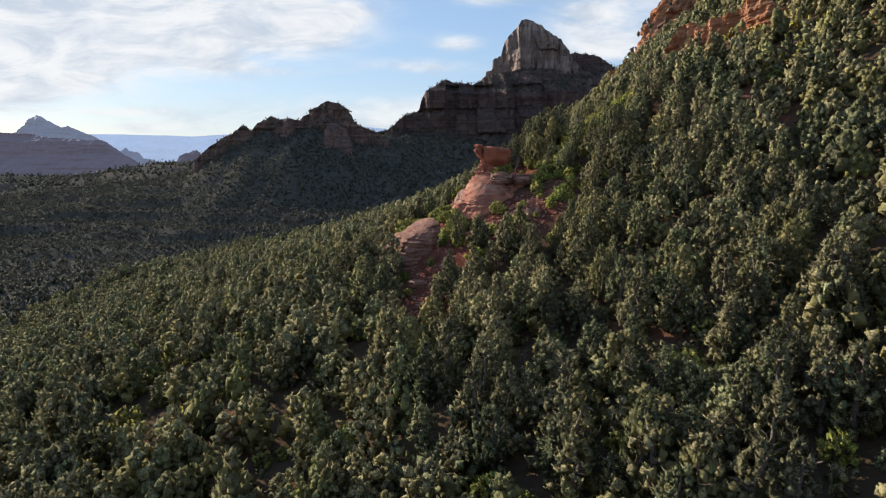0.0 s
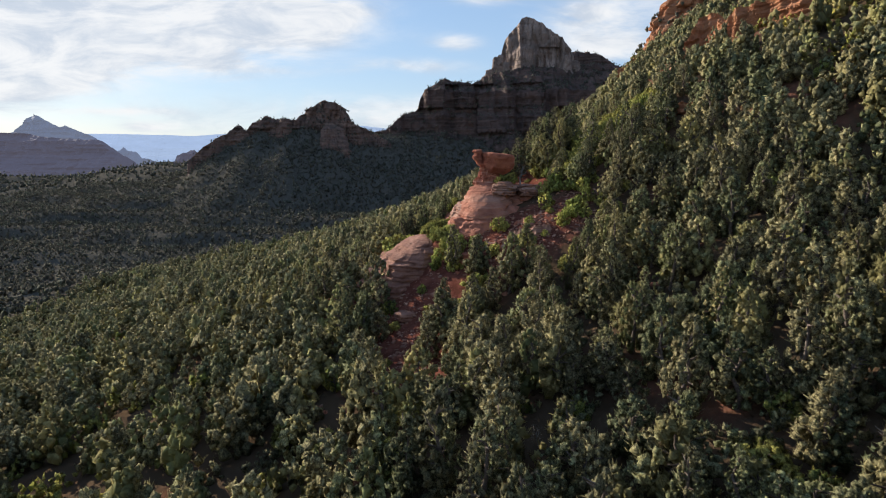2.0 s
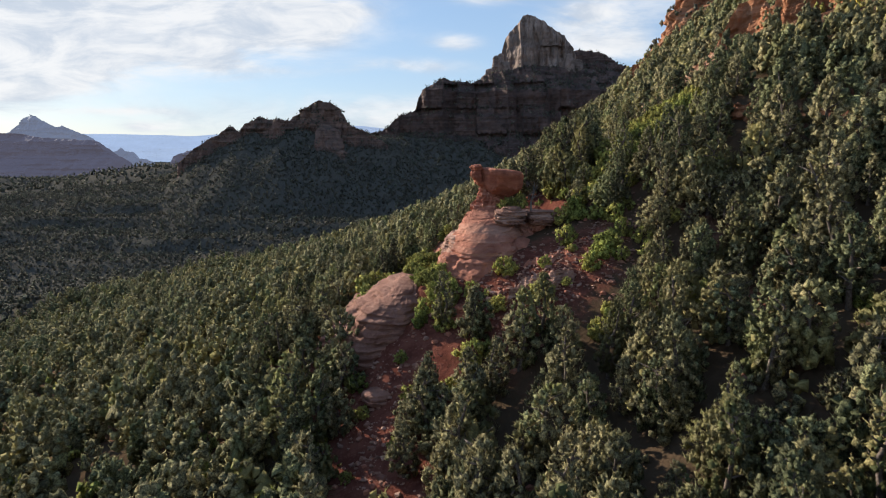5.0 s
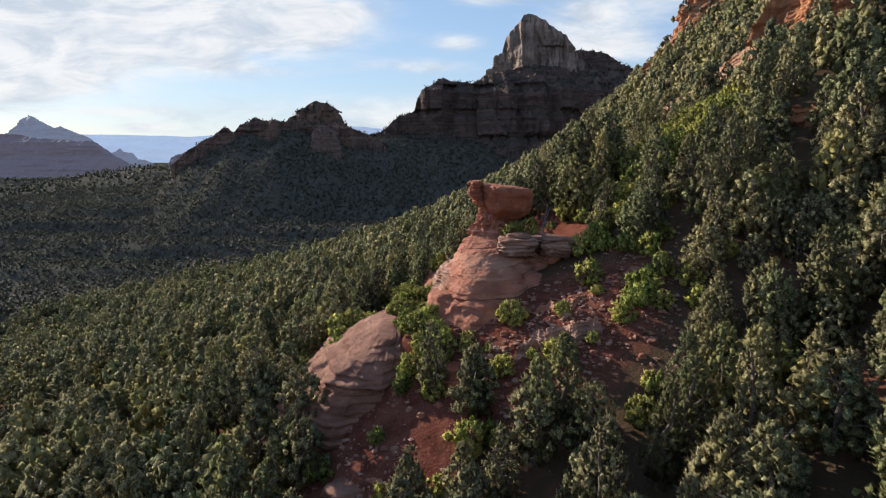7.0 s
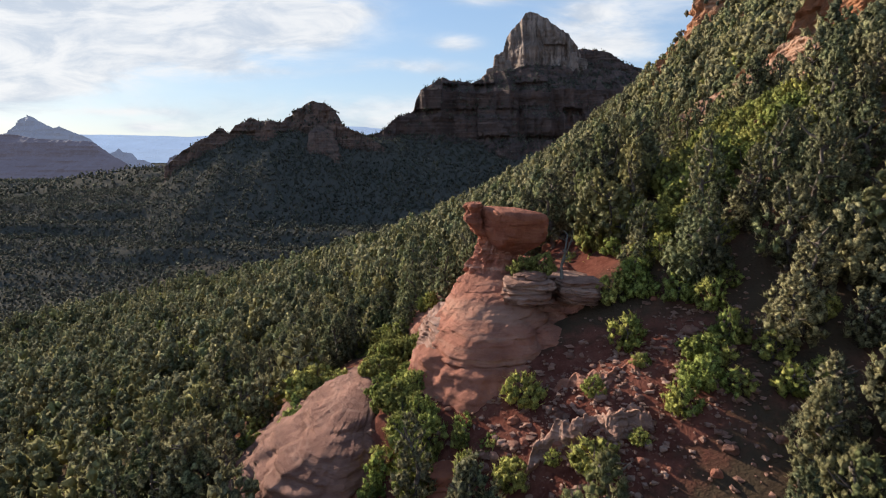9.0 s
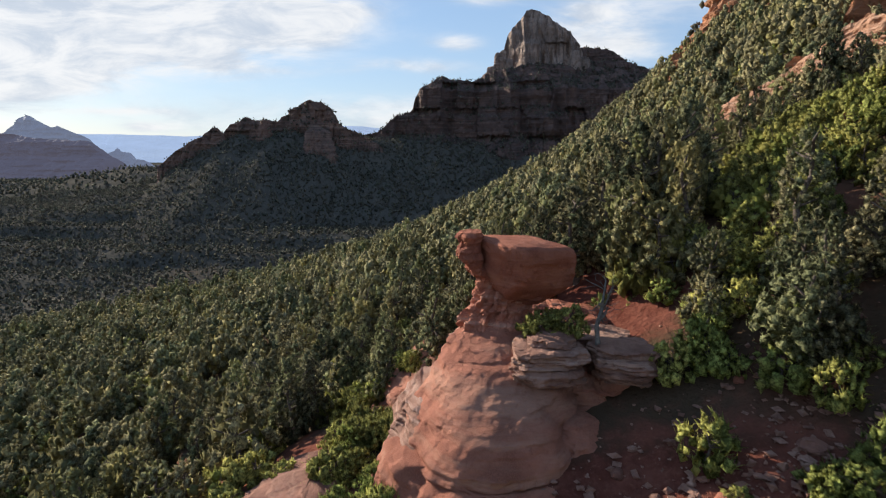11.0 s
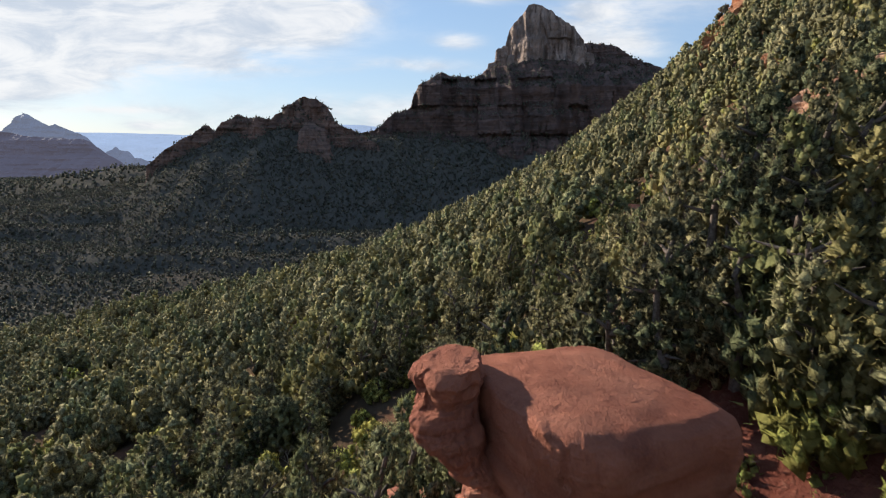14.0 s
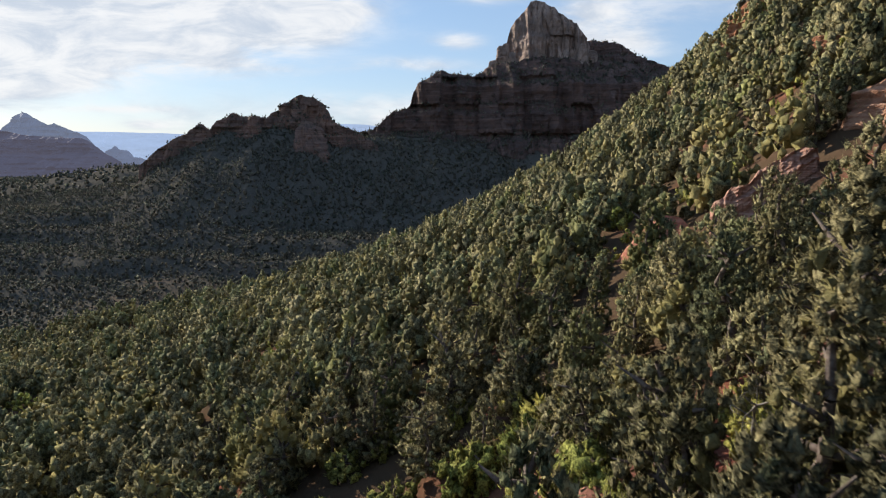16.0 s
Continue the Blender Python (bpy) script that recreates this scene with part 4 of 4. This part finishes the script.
KINDS = {
    # name: (height, radius, lobes, low, cone, material, label, category)
    "pinyon_pine": (5.8, 1.85, 26, 0.10, 0.58, PINE_LEAF, "dark green pinyon pine on the red slope", "pine tree"),
    "juniper_tree": (4.5, 1.95, 24, 0.08, 0.36, JUNI_LEAF, "olive green rounded juniper on the red slope", "juniper tree"),
    "far_tree": (4.4, 3.5, 4, 0.1, 0.3, FAR_LEAF, "dark evergreen far off", "tree"),
    "mid_pine": (5.5, 1.9, 14, 0.08, 0.55, PINE_LEAF, "dark green pinyon pine", "pine tree"),
    "mid_juniper": (4.4, 1.95, 13, 0.06, 0.36, JUNI_LEAF, "olive green juniper", "juniper tree"),
    "manzanita": (1.7, 1.2, 26, 0.05, 0.1, LIME_LEAF, "lime green leafy bush on red rock", "shrub"),
    "out_pine": (5.3, 2.0, 10, 0.06, 0.52, PINE_LEAF, "dark green pinyon pine", "pine tree"),
    "out_juniper": (4.3, 2.05, 9, 0.05, 0.36, JUNI_LEAF, "olive green juniper", "juniper tree"),
    "scrub_oak": (1.9, 1.35, 22, 0.05, 0.1, SHRUB_LEAF, "bright yellow-green scrub bush between the trees", "shrub"),
}


def prototypes(kind, count, leaves, size, seed, slim=1.0, lobes=None):
    h, r, usual, low, cone, mat, label, category = KINDS[kind]
    lobes = lobes or usual
    made = []
    for k in range(count):
        rng = np.random.default_rng(seed + k)
        hh, rr = h * rng.uniform(0.85, 1.15), r * rng.uniform(0.85, 1.15)
        tri = crown(rng, hh, rr, lobes, leaves, size, low, cone, slim)
        made.append((tri, None if kind[:4] in ("far_", "mid_", "out_") else stems(rng, hh, rr, 0.05 * h ** 0.9, 8)))
    return made


def glade(x, y):
    """Small openings in the woods."""
    return fbm(x / 9, y / 9, 0, 2, 87)


def wanted(x, y, rng_value):
    """How thickly trees stand: bare rock and soil round the hoodoo, gaps elsewhere."""
    d = 0.95 + 0.3 * fbm(x / 22, y / 22, 0, 3, 51)
    d = np.where(glade(x, y) > 0.62, 0.0, d)
    for cx, cy, rx, ry in ((8.5, 114, 7.5, 9.5), (-4, 115, 7.5, 11), (17, 109, 6.0, 6.5), (15, 119, 6, 6.5), (11, 103, 7, 4.6), (21, 102, 2.2, 3.5), (41, 163, 2.6, 2.6), (45, 158, 3.0, 2.6), (49, 154, 3.0, 2.6), (44.5, 166, 4.6, 10), (47.5, 152, 4.2, 9), (36.0, 169, 5, 6), (29, 174, 3.6, 6), (61, 161, 5, 8), (68, 150, 5, 9), (73, 140, 5, 8), (17.5, 143, 2.4, 2.6), (20.5, 139, 4.5, 4.5), (34, 132, 7.5, 10), (27, 124, 4, 5), (23.5, 141.0, 2.4, 2.6), (36.5, 174.5, 3.6, 3.6), (40.5, 173.5, 3.0, 3.0), (29.8, 178, 2.8, 3.0), (13.8, 140.1, 1.8, 2.0), (-3.5, 98, 4.4, 11), (-4.5, 83, 3.6, 8), (17, 97, 3.6, 5)):
        d = np.where(((x - cx) / rx) ** 2 + ((y - cy) / ry) ** 2 < 1, 0.0, d)
    return rng_value < d


def scatter(x0, x1, y0, y1, gap, seed):
    """Places on a shaken grid."""
    rng = np.random.default_rng(seed)
    gx, gy = np.meshgrid(np.arange(x0, x1, gap), np.arange(y0, y1, gap))
    gx = gx + gap * rng.uniform(-0.8, 0.8, gx.shape)
    gy = gy + gap * rng.uniform(-0.8, 0.8, gy.shape)
    x, y = gx.ravel(), gy.ravel()
    return x, y, rng


def slope_of(x, y):
    e = 2.0
    return np.hypot(land(x + e, y) - land(x - e, y), land(x, y + e) - land(x, y - e)) / (2 * e)


def strew(name, protos, x, y, mat, label, category, rng, lo=0.65, hi=1.38, height=None):
    """One joined mesh of many crowns."""
    z = land(x, y) if height is None else height - 0.8
    out, soft = [], []
    which = rng.integers(0, len(protos), len(x))
    for k, proto in enumerate(protos):
        i = np.nonzero(which == k)[0]
        if not len(i):
            continue
        tri = proto[0]
        an, sc = rng.uniform(0, 2 * np.pi, len(i)), rng.uniform(lo, hi, len(i))
        st = rng.uniform(0.8, 1.15, len(i))
        c, s = (np.cos(an) * sc)[:, None], (np.sin(an) * sc)[:, None]
        vx = tri[None, :, 0] * c - tri[None, :, 1] * s + x[i][:, None]
        vy = tri[None, :, 0] * s + tri[None, :, 1] * c + y[i][:, None]
        vz = tri[None, :, 2] * (sc * st)[:, None] + z[i][:, None]
        out.append(np.stack([vx, vy, vz], -1).reshape(-1, 3))
        c, s = c / sc[:, None], s / sc[:, None]
        soft.append(np.stack([tri[None, :, 3] * c - tri[None, :, 4] * s, tri[None, :, 3] * s + tri[None, :, 4] * c, tri[None, :, 5] + 0 * c], -1).reshape(-1, 3))
    v = np.concatenate(out)
    f = np.arange(len(v)).reshape(-1, 3)
    ob = new(name, mesh_of(name, v, f, mat, True, np.concatenate(soft)))
    return tagged(ob, label, category, kind="stuff")


def plant_near(kind, x, y, rng, protos, group, height=None, scales=None):
    """Trees that are things of their own: a trunk with its crown."""
    h, r, lobes, low, cone, mat, label, category = KINDS[kind]
    roots = []
    for k, (tri, (sv, sf)) in enumerate(protos):
        root = new(kind, mesh_of(kind + "_trunk", sv, sf, BARK, True))
        tagged(root, label, category, group)
        child("crown", mesh_of(kind + "_crown", tri[:, :3], np.arange(len(tri)).reshape(-1, 3), mat, True, tri[:, 3:]), root)
        roots.append(root)
    z = land(x, y) if height is None else height
    for i in range(len(x)):
        root = roots[i] if i < len(roots) else roots[rng.integers(0, len(roots))]
        sc = rng.uniform(0.72, 1.45) if scales is None else scales[i]
        m = pose(x[i], y[i], z[i] - 0.1, rng.uniform(-4, 4), rng.uniform(-4, 4), rng.uniform(0, 360)) @ Matrix.Diagonal((sc, sc, sc * rng.uniform(0.9, 1.15), 1))
        if i < len(roots):
            root.matrix_world = m
        else:
            copy = copy_thing(root, pose(0, 0, 0))
            copy.matrix_basis = m


FAR_TREES = prototypes("far_tree", 8, 3, 0.7, 500, 1.0, 3)


def plant_all():
    x, y, rng = scatter(-165, 130, 20, 338, 2.95, 101)
    keep = wanted(x, y, rng.uniform(0, 1, len(x))) & (slope_of(x, y) < 3.0)
    keep &= (x > -8 - 0.82 * y) & (x < 34 + 0.9 * y)
    keep &= ((x - 71) / 5) ** 2 + ((y - 147) / 14) ** 2 > 1
    x, y = x[keep], y[keep]
    pine = rng.uniform(0, 1, len(x)) < 0.5
    near = (x > -28) & (x < 46) & (y > 24) & (y < 178)
    order = np.where(x > 18, 0.7, 0.8) * np.abs(x - 18) + np.where(y > 136, 0.4, 0.3) * np.abs(y - 136)
    for kind, sel, seed in (("pinyon_pine", pine, 200), ("juniper_tree", ~pine, 300)):
        i = np.nonzero(sel & near)[0]
        i = i[np.argsort(order[i])][:290]
        own = np.zeros(len(x), bool)
        own[i] = True
        first, second = np.zeros(len(x), bool), np.zeros(len(x), bool)
        third = np.zeros(len(x), bool)
        first[i[:70]], second[i[150:]], third[i[70:150]] = True, True, True
        plant_near(kind, x[first], y[first], rng, prototypes(kind, 6, 1600, 0.125, seed, 0.4, 140), kind.replace("_", " ") + "s on the slope")
        plant_near(kind, x[third], y[third], rng, prototypes(kind, 6, 1000, 0.14, seed + 5, 0.45, 100), kind.replace("_", " ") + "s on the slope")
        plant_near(kind, x[second], y[second], rng, prototypes(kind, 6, 560, 0.18, seed + 10, 0.45, 70), kind.replace("_", " ") + "s on the slope")
        rest = sel & ~own
        fore = rest & (y < 80) & (x > -14) & (x < 46)
        strew("woodland", prototypes("mid_pine" if kind == "pinyon_pine" else "mid_juniper", 8, 200, 0.2, seed + 60, 0.5, 42), x[fore], y[fore], KINDS[kind][5], "dense evergreen woodland on the lower slope", "woodland", rng)
        closer = rest & ~fore & (y < 190) & (x > -70) & (x < 60)
        strew("woodland", prototypes("mid_pine" if kind == "pinyon_pine" else "mid_juniper", 8, 110, 0.24, seed + 20, 0.5, 26), x[closer], y[closer], KINDS[kind][5], "dense evergreen woodland on the middle slope", "woodland", rng)
        strew("woodland", prototypes("out_pine" if kind == "pinyon_pine" else "out_juniper", 8, 40, 0.3, seed + 40, 0.6, 16), x[rest & ~closer & ~fore], y[rest & ~closer & ~fore], KINDS[kind][5], "dense evergreen woodland on the outer slope", "woodland", rng)
    x, y, rng = scatter(-120, 70, -50, 22, 4.2, 181)
    strew("woodland", FAR_TREES, x, y, FAR_LEAF, "evergreen woodland on the slope behind", "woodland", rng, 0.6, 1.2)
    # bushes in the gaps, thicker in patches
    x, y, rng = scatter(-28, 46, 24, 178, 4.4, 131)
    bare = ((x - 9) / 7.0) ** 2 + ((y - 115) / 9) ** 2 < 1
    i = np.nonzero((rng.uniform(0, 1, len(x)) < 0.3 + 0.6 * fbm(x / 18, y / 18, 0, 2, 71) + np.where(glade(x, y) > 0.5, 0.8, 0.0)) & ~bare)[0]
    i = rng.permutation(i)[:280]
    lime = rng.uniform(0, 1, len(i)) < 0.3
    plant_near("scrub_oak", x[i[~lime]], y[i[~lime]], rng, prototypes("scrub_oak", 5, 300, 0.15, 400, 0.5, 40), "scrub bushes on the slope")
    plant_near("manzanita", x[i[lime]], y[i[lime]], rng, prototypes("manzanita", 4, 300, 0.15, 440, 0.5, 40), "lime green bushes on the slope")
    # bushes rooted on the rock
    spots = [(10.9, 116.3, 35.7, 1.0), (12.6, 115.8, 35.9, 0.95), (11.8, 117.0, 35.9, 0.7), (-0.6, 122.5, 27.0, 1.0), (1.4, 110.2, 26.2, 1.1), (3.6, 107.5, 26.3, 1.1), (5.9, 106.0, 26.2, 1.0),
             (-2.2, 121.0, 25.6, 0.9), (0.2, 117.0, 26.6, 1.0), (1.2, 113.8, 26.8, 0.9), (20.8, 108.2, 29.0, 1.25), (17.0, 112.6, 31.2, 0.8), (14.6, 109.6, 29.6, 0.8), (3.2, 121.6, 31.6, 0.7), (2.4, 126.0, 30.0, 0.8),
             (16.8, 124.4, 34.9, 0.9), (18.6, 122.6, 34.6, 1.0), (7.6, 104.2, 26.0, 0.9), (10.4, 103.6, 26.6, 0.8), (-0.6, 119.6, 26.8, 1.1), (1.6, 119.0, 28.0, 0.9), (0.6, 127.6, 27.2, 1.2), (-1.8, 129.4, 25.4, 1.2), (1.4, 131.0, 26.4, 1.1), (-1.0, 125.2, 26.2, 1.0), (22.6, 110.6, 30.4, 1.1), (21.6, 113.4, 31.8, 1.2), (23.6, 107.6, 29.8, 1.0), (19.4, 110.6, 30.0, 0.9), (25.0, 112.6, 32.6, 1.2)]
    for bx, by, bs in ((14.2, 104.6, 0.7), (17.4, 105.6, 0.6), (19.6, 103.2, 0.8), (11.0, 101.0, 0.5), (8.4, 101.6, 0.6), (5.6, 104.6, 0.7), (15.8, 100.4, 0.6), (22.0, 101.6, 0.9), (-2.0, 99.0, 0.7), (-5.6, 94.0, 0.8), (-1.8, 88.0, 0.7), (-6.0, 86.0, 0.6), (22.2, 138.6, 1.0), (25.6, 139.2, 1.1), (21.4, 142.6, 0.9), (26.6, 144.2, 1.0), (20.6, 139.6, 0.8)):
        spots.append((bx, by, float(land(bx, by)), bs))
    for k in range(34):
        bx = rng.uniform(-2.5, 3.6)
        by = rng.uniform(102, 122) if bx < 2.6 else rng.uniform(102, 108)
        spots.append((bx, by, max(float(land(bx, by)), 0.0), rng.uniform(0.65, 1.25)))
    for k in range(16):
        bx, by = rng.uniform(18, 27), rng.uniform(100, 116)
        spots.append((bx, by, float(land(bx, by)), rng.uniform(0.6, 1.3)))
    for k in range(22):
        bx, by = rng.uniform(17.5, 26), rng.uniform(113, 126)
        spots.append((bx, by, float(land(bx, by)), rng.uniform(0.8, 1.5)))
    x, y, z, s = (np.array(c) for c in zip(*spots))
    plant_near("manzanita", x, y, rng, prototypes("manzanita", 4, 560, 0.13, 460, 0.45, 60), "bushes rooted on the hoodoo rock", z, s)
    x, y, rng = scatter(-150, 90, 0, 335, 5.2, 141)
    out = ~((x > -28) & (x < 46) & (y > 24) & (y < 178))
    keep = out & (rng.uniform(0, 1, len(x)) < 0.3 + 0.8 * fbm(x / 24, y / 24, 0, 2, 73) + np.where(glade(x, y) > 0.5, 0.7, 0.0))
    strew("scrub", prototypes("scrub_oak", 6, 20, 0.3, 420, 0.9, 7), x[keep], y[keep], SHRUB_LEAF, "yellow-green scrub between the trees", "scrub", rng, 0.8, 1.5)
    x, y, rng = scatter(-20, 52, 18, 82, 3.4, 191)
    keep = (x > 1) | (y < 74)
    strew("scrub", prototypes("scrub_oak", 6, 40, 0.2, 430, 0.8, 8), x[keep], y[keep], JUNI_LEAF, "low olive scrub under the trees of the lower slope", "scrub", rng, 0.7, 1.3)
    # tall pines behind the hoodoo
    x, y, sc = (np.array(c) for c in zip((18.6, 131.0, 1.5), (21.6, 133.5, 1.7), (24.6, 131.5, 1.6), (16.2, 133.0, 1.4), (26.6, 134.5, 1.5), (20.8, 129.2, 1.35), (23.0, 128.4, 1.3), (19.2, 136.5, 1.6), (24.4, 136.0, 1.6), (14.6, 136.0, 1.3), (13.4, 129.8, 1.25), (15.8, 128.4, 1.35), (17.8, 127.2, 1.15)))
    plant_near("pinyon_pine", x, y, rng, prototypes("pinyon_pine", 4, 2400, 0.1, 260, 0.5, 150), "tall pines behind the hoodoo", None, sc)
    # low bushes on the bank
    x, y = np.concatenate([rng.uniform(13, 22, 34), rng.uniform(26, 42, 100)]), np.concatenate([rng.uniform(134, 147, 34), rng.uniform(120, 142, 100)])
    plant_near("scrub_oak", x, y, rng, prototypes("scrub_oak", 4, 520, 0.12, 480, 0.4, 56), "scrub bushes on the bank", None, np.concatenate([rng.uniform(0.5, 1.1, 34), rng.uniform(0.7, 1.5, 100)]))
    # bare and bleached trees
    snags = [(14.1, 115.2, 35.1, 1.22), (24.3, 152.6, None, 0.8), (25.9, 149.6, None, 0.8), (25.3, 100.3, None, 0.7), (24.8, 103.2, None, 0.8), (18.2, 139.8, None, 1.2), (22.0, 150.0, None, 0.8), (13.0, 176.0, None, 0.9),
             (31.0, 139.0, None, 1.0), (-12.0, 88.0, None, 0.8), (9.0, 61.0, None, 0.8), (36.0, 96.0, None, 1.0), (28.0, 165.0, None, 0.9), (20.0, 167.0, None, 0.8), (-6.0, 152.0, None, 0.8), (43.0, 150.0, None, 0.9)]
    for k, (x, y, z, s) in enumerate(snags):
        rng = np.random.default_rng(700 + k)
        v, f = bare_tree(rng, 5.0, 0.16 if k == 0 else 0.1)
        ob = new("dead_tree", mesh_of("dead_tree", v, f, SNAG, True))
        z = float(land(x, y)) if z is None else z
        ob.matrix_world = pose(x, y, z, rng.uniform(-8, 8), rng.uniform(-8, 8), rng.uniform(0, 360)) @ Matrix.Scale(s, 4)
        tagged(ob, "bleached bare dead tree on the slope", "dead tree", "dead trees")
    # loose rocks
    v, f = loft([(-1.4, 0, 0, 1.6, 1.3), (-0.4, 0, 0, 2.0, 1.6), (0.5, 0.1, 0, 1.8, 1.5), (1.1, 0.2, 0, 1.3, 1.1), (1.35, 0.2, 0, 0.6, 0.6)], 90, 50, 0.3, 1.1, 0.12, 0.3, 830, square=2.6, block=0.2, joint=0.9, course=0.6)
    ob = new("boulder", mesh_of("boulder", v, f, LEDGE, True))
    ob.matrix_world = pose(24.6, 142.4, float(land(24.6, 142.4)) + 0.4)
    tagged(ob, "big weathered brown boulder on the bank among bushes", "boulder")
    rocks = [(31.5, 178.5, 0.8), (22.5, 104.5, 0.7), (21.2, 107.0, 0.6), (23.4, 109.4, 0.8), (13.0, 137.0, 0.9), (14.2, 135.6, 0.7), (28.4, 145.0, 1.0), (20.4, 137.2, 0.8)]
    rng = np.random.default_rng(801)
    rubble = []
    for k in range(70):
        x, y = rng.uniform(10.6, 15.4), rng.uniform(120, 125)
        rubble.append((x, y, 35.75 - 1.3 * ((x - 12.8) / 3.6) ** 2 - 1.3 * ((y - 122.5) / 3.8) ** 2, rng.uniform(0.15, 0.42)))
    for k in range(90):
        rocks.append((rng.uniform(-14, 28), rng.uniform(72, 150), rng.uniform(0.2, 0.55)))
    for k in range(110):
        rocks.append((rng.normal(9, 6.5), rng.normal(102, 3.5), rng.uniform(0.12, 0.42)))
    for k in range(50):
        rocks.append((rng.normal(-4, 2.5), rng.normal(92, 9), rng.uniform(0.12, 0.4)))
    for k in range(30):
        rocks.append((rng.normal(23, 2.5), rng.normal(140, 2.5), rng.uniform(0.15, 0.45)))
    shapes = []
    for k in range(6):
        v, f = loft([(-0.5, 0, 0, 0.8, 0.6), (-0.1, 0, 0, 1.0, 0.8), (0.3, 0.05, 0, 0.85, 0.7), (0.5, 0.05, 0.05, 0.55, 0.45), (0.58, 0.05, 0.05, 0.2, 0.2)], 14, 7, 0.22, 0.7, seed=820 + k, square=2.8, block=0.2, joint=0.6, course=0.4)
        shapes.append(mesh_of("boulder", v, f, (BASE_RED, LEDGE, SLABROCK)[k % 3], False))
    for k, (x, y, z, s) in enumerate(rubble):
        ob = new("stone", shapes[(k % 2) * 2])
        ob.matrix_world = pose(x, y, z + 0.1 * s, rng.uniform(-15, 15), rng.uniform(-15, 15), rng.uniform(0, 360)) @ Matrix.Diagonal((s * 1.3, s, s * 0.6, 1))
        tagged(ob, "flat red sandstone rubble on the rock bench", "stone", "rubble behind the hoodoo")
    for k, (x, y, s) in enumerate(rocks):
        ob = new("boulder", shapes[k % 6])
        ob.matrix_world = pose(x, y, float(land(x, y)) + 0.12 * s, rng.uniform(-15, 15), rng.uniform(-15, 15), rng.uniform(0, 360)) @ Matrix.Scale(s, 4)
        tagged(ob, "loose weathered sandstone boulder on red soil", "boulder", "loose boulders on the slope")
    # rubble and litter on the bare soil
    rng = np.random.default_rng(860)
    gx = np.concatenate([rng.normal(14, 5, 1500), rng.normal(-3.5, 2.5, 700), rng.normal(22, 3.5, 600), rng.normal(19, 3, 300)])
    gy = np.concatenate([rng.normal(103, 4, 1500), rng.normal(94, 9, 700), rng.normal(106, 6, 600), rng.normal(140, 4, 300)])
    size = 0.05 + 0.22 * rng.uniform(0, 1, len(gx)) ** 3
    tilt = rng.normal(size=(len(gx), 3, 3))
    q = np.einsum("vk,nkj->nvj", BALL.reshape(-1, 3), np.linalg.qr(tilt)[0]) * (1 + 0.3 * rng.normal(size=(len(gx), 1, 3))) * size[:, None, None]
    v = q * np.array([1.3, 1.3, 0.8]) + np.stack([gx, gy, land(gx, gy) + 0.3 * size], -1)[:, None]
    ob = new("rubble", mesh_of("rubble", v.reshape(-1, 3), np.arange(len(gx) * 24).reshape(-1, 3), LEDGE, False))
    tagged(ob, "small angular sandstone rubble strewn on red soil", "rubble", kind="stuff")
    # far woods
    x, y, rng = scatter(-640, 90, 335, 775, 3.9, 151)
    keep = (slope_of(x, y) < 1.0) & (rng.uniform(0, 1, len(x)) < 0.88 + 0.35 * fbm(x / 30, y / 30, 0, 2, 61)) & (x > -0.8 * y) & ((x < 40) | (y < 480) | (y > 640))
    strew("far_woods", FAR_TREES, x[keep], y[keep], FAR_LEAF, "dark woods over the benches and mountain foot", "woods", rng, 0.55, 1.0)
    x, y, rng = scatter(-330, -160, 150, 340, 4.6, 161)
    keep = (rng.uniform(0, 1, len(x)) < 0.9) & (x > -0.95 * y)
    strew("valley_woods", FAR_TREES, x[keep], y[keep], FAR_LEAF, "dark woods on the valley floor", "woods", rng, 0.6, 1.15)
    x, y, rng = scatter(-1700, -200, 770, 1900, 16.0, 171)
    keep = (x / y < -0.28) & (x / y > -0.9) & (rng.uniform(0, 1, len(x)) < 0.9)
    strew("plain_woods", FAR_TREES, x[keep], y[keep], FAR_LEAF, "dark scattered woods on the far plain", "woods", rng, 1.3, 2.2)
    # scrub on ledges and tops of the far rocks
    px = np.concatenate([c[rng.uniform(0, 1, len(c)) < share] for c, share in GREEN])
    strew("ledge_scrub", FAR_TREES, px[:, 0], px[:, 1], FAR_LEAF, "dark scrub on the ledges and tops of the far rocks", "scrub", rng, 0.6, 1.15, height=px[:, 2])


plant_all()
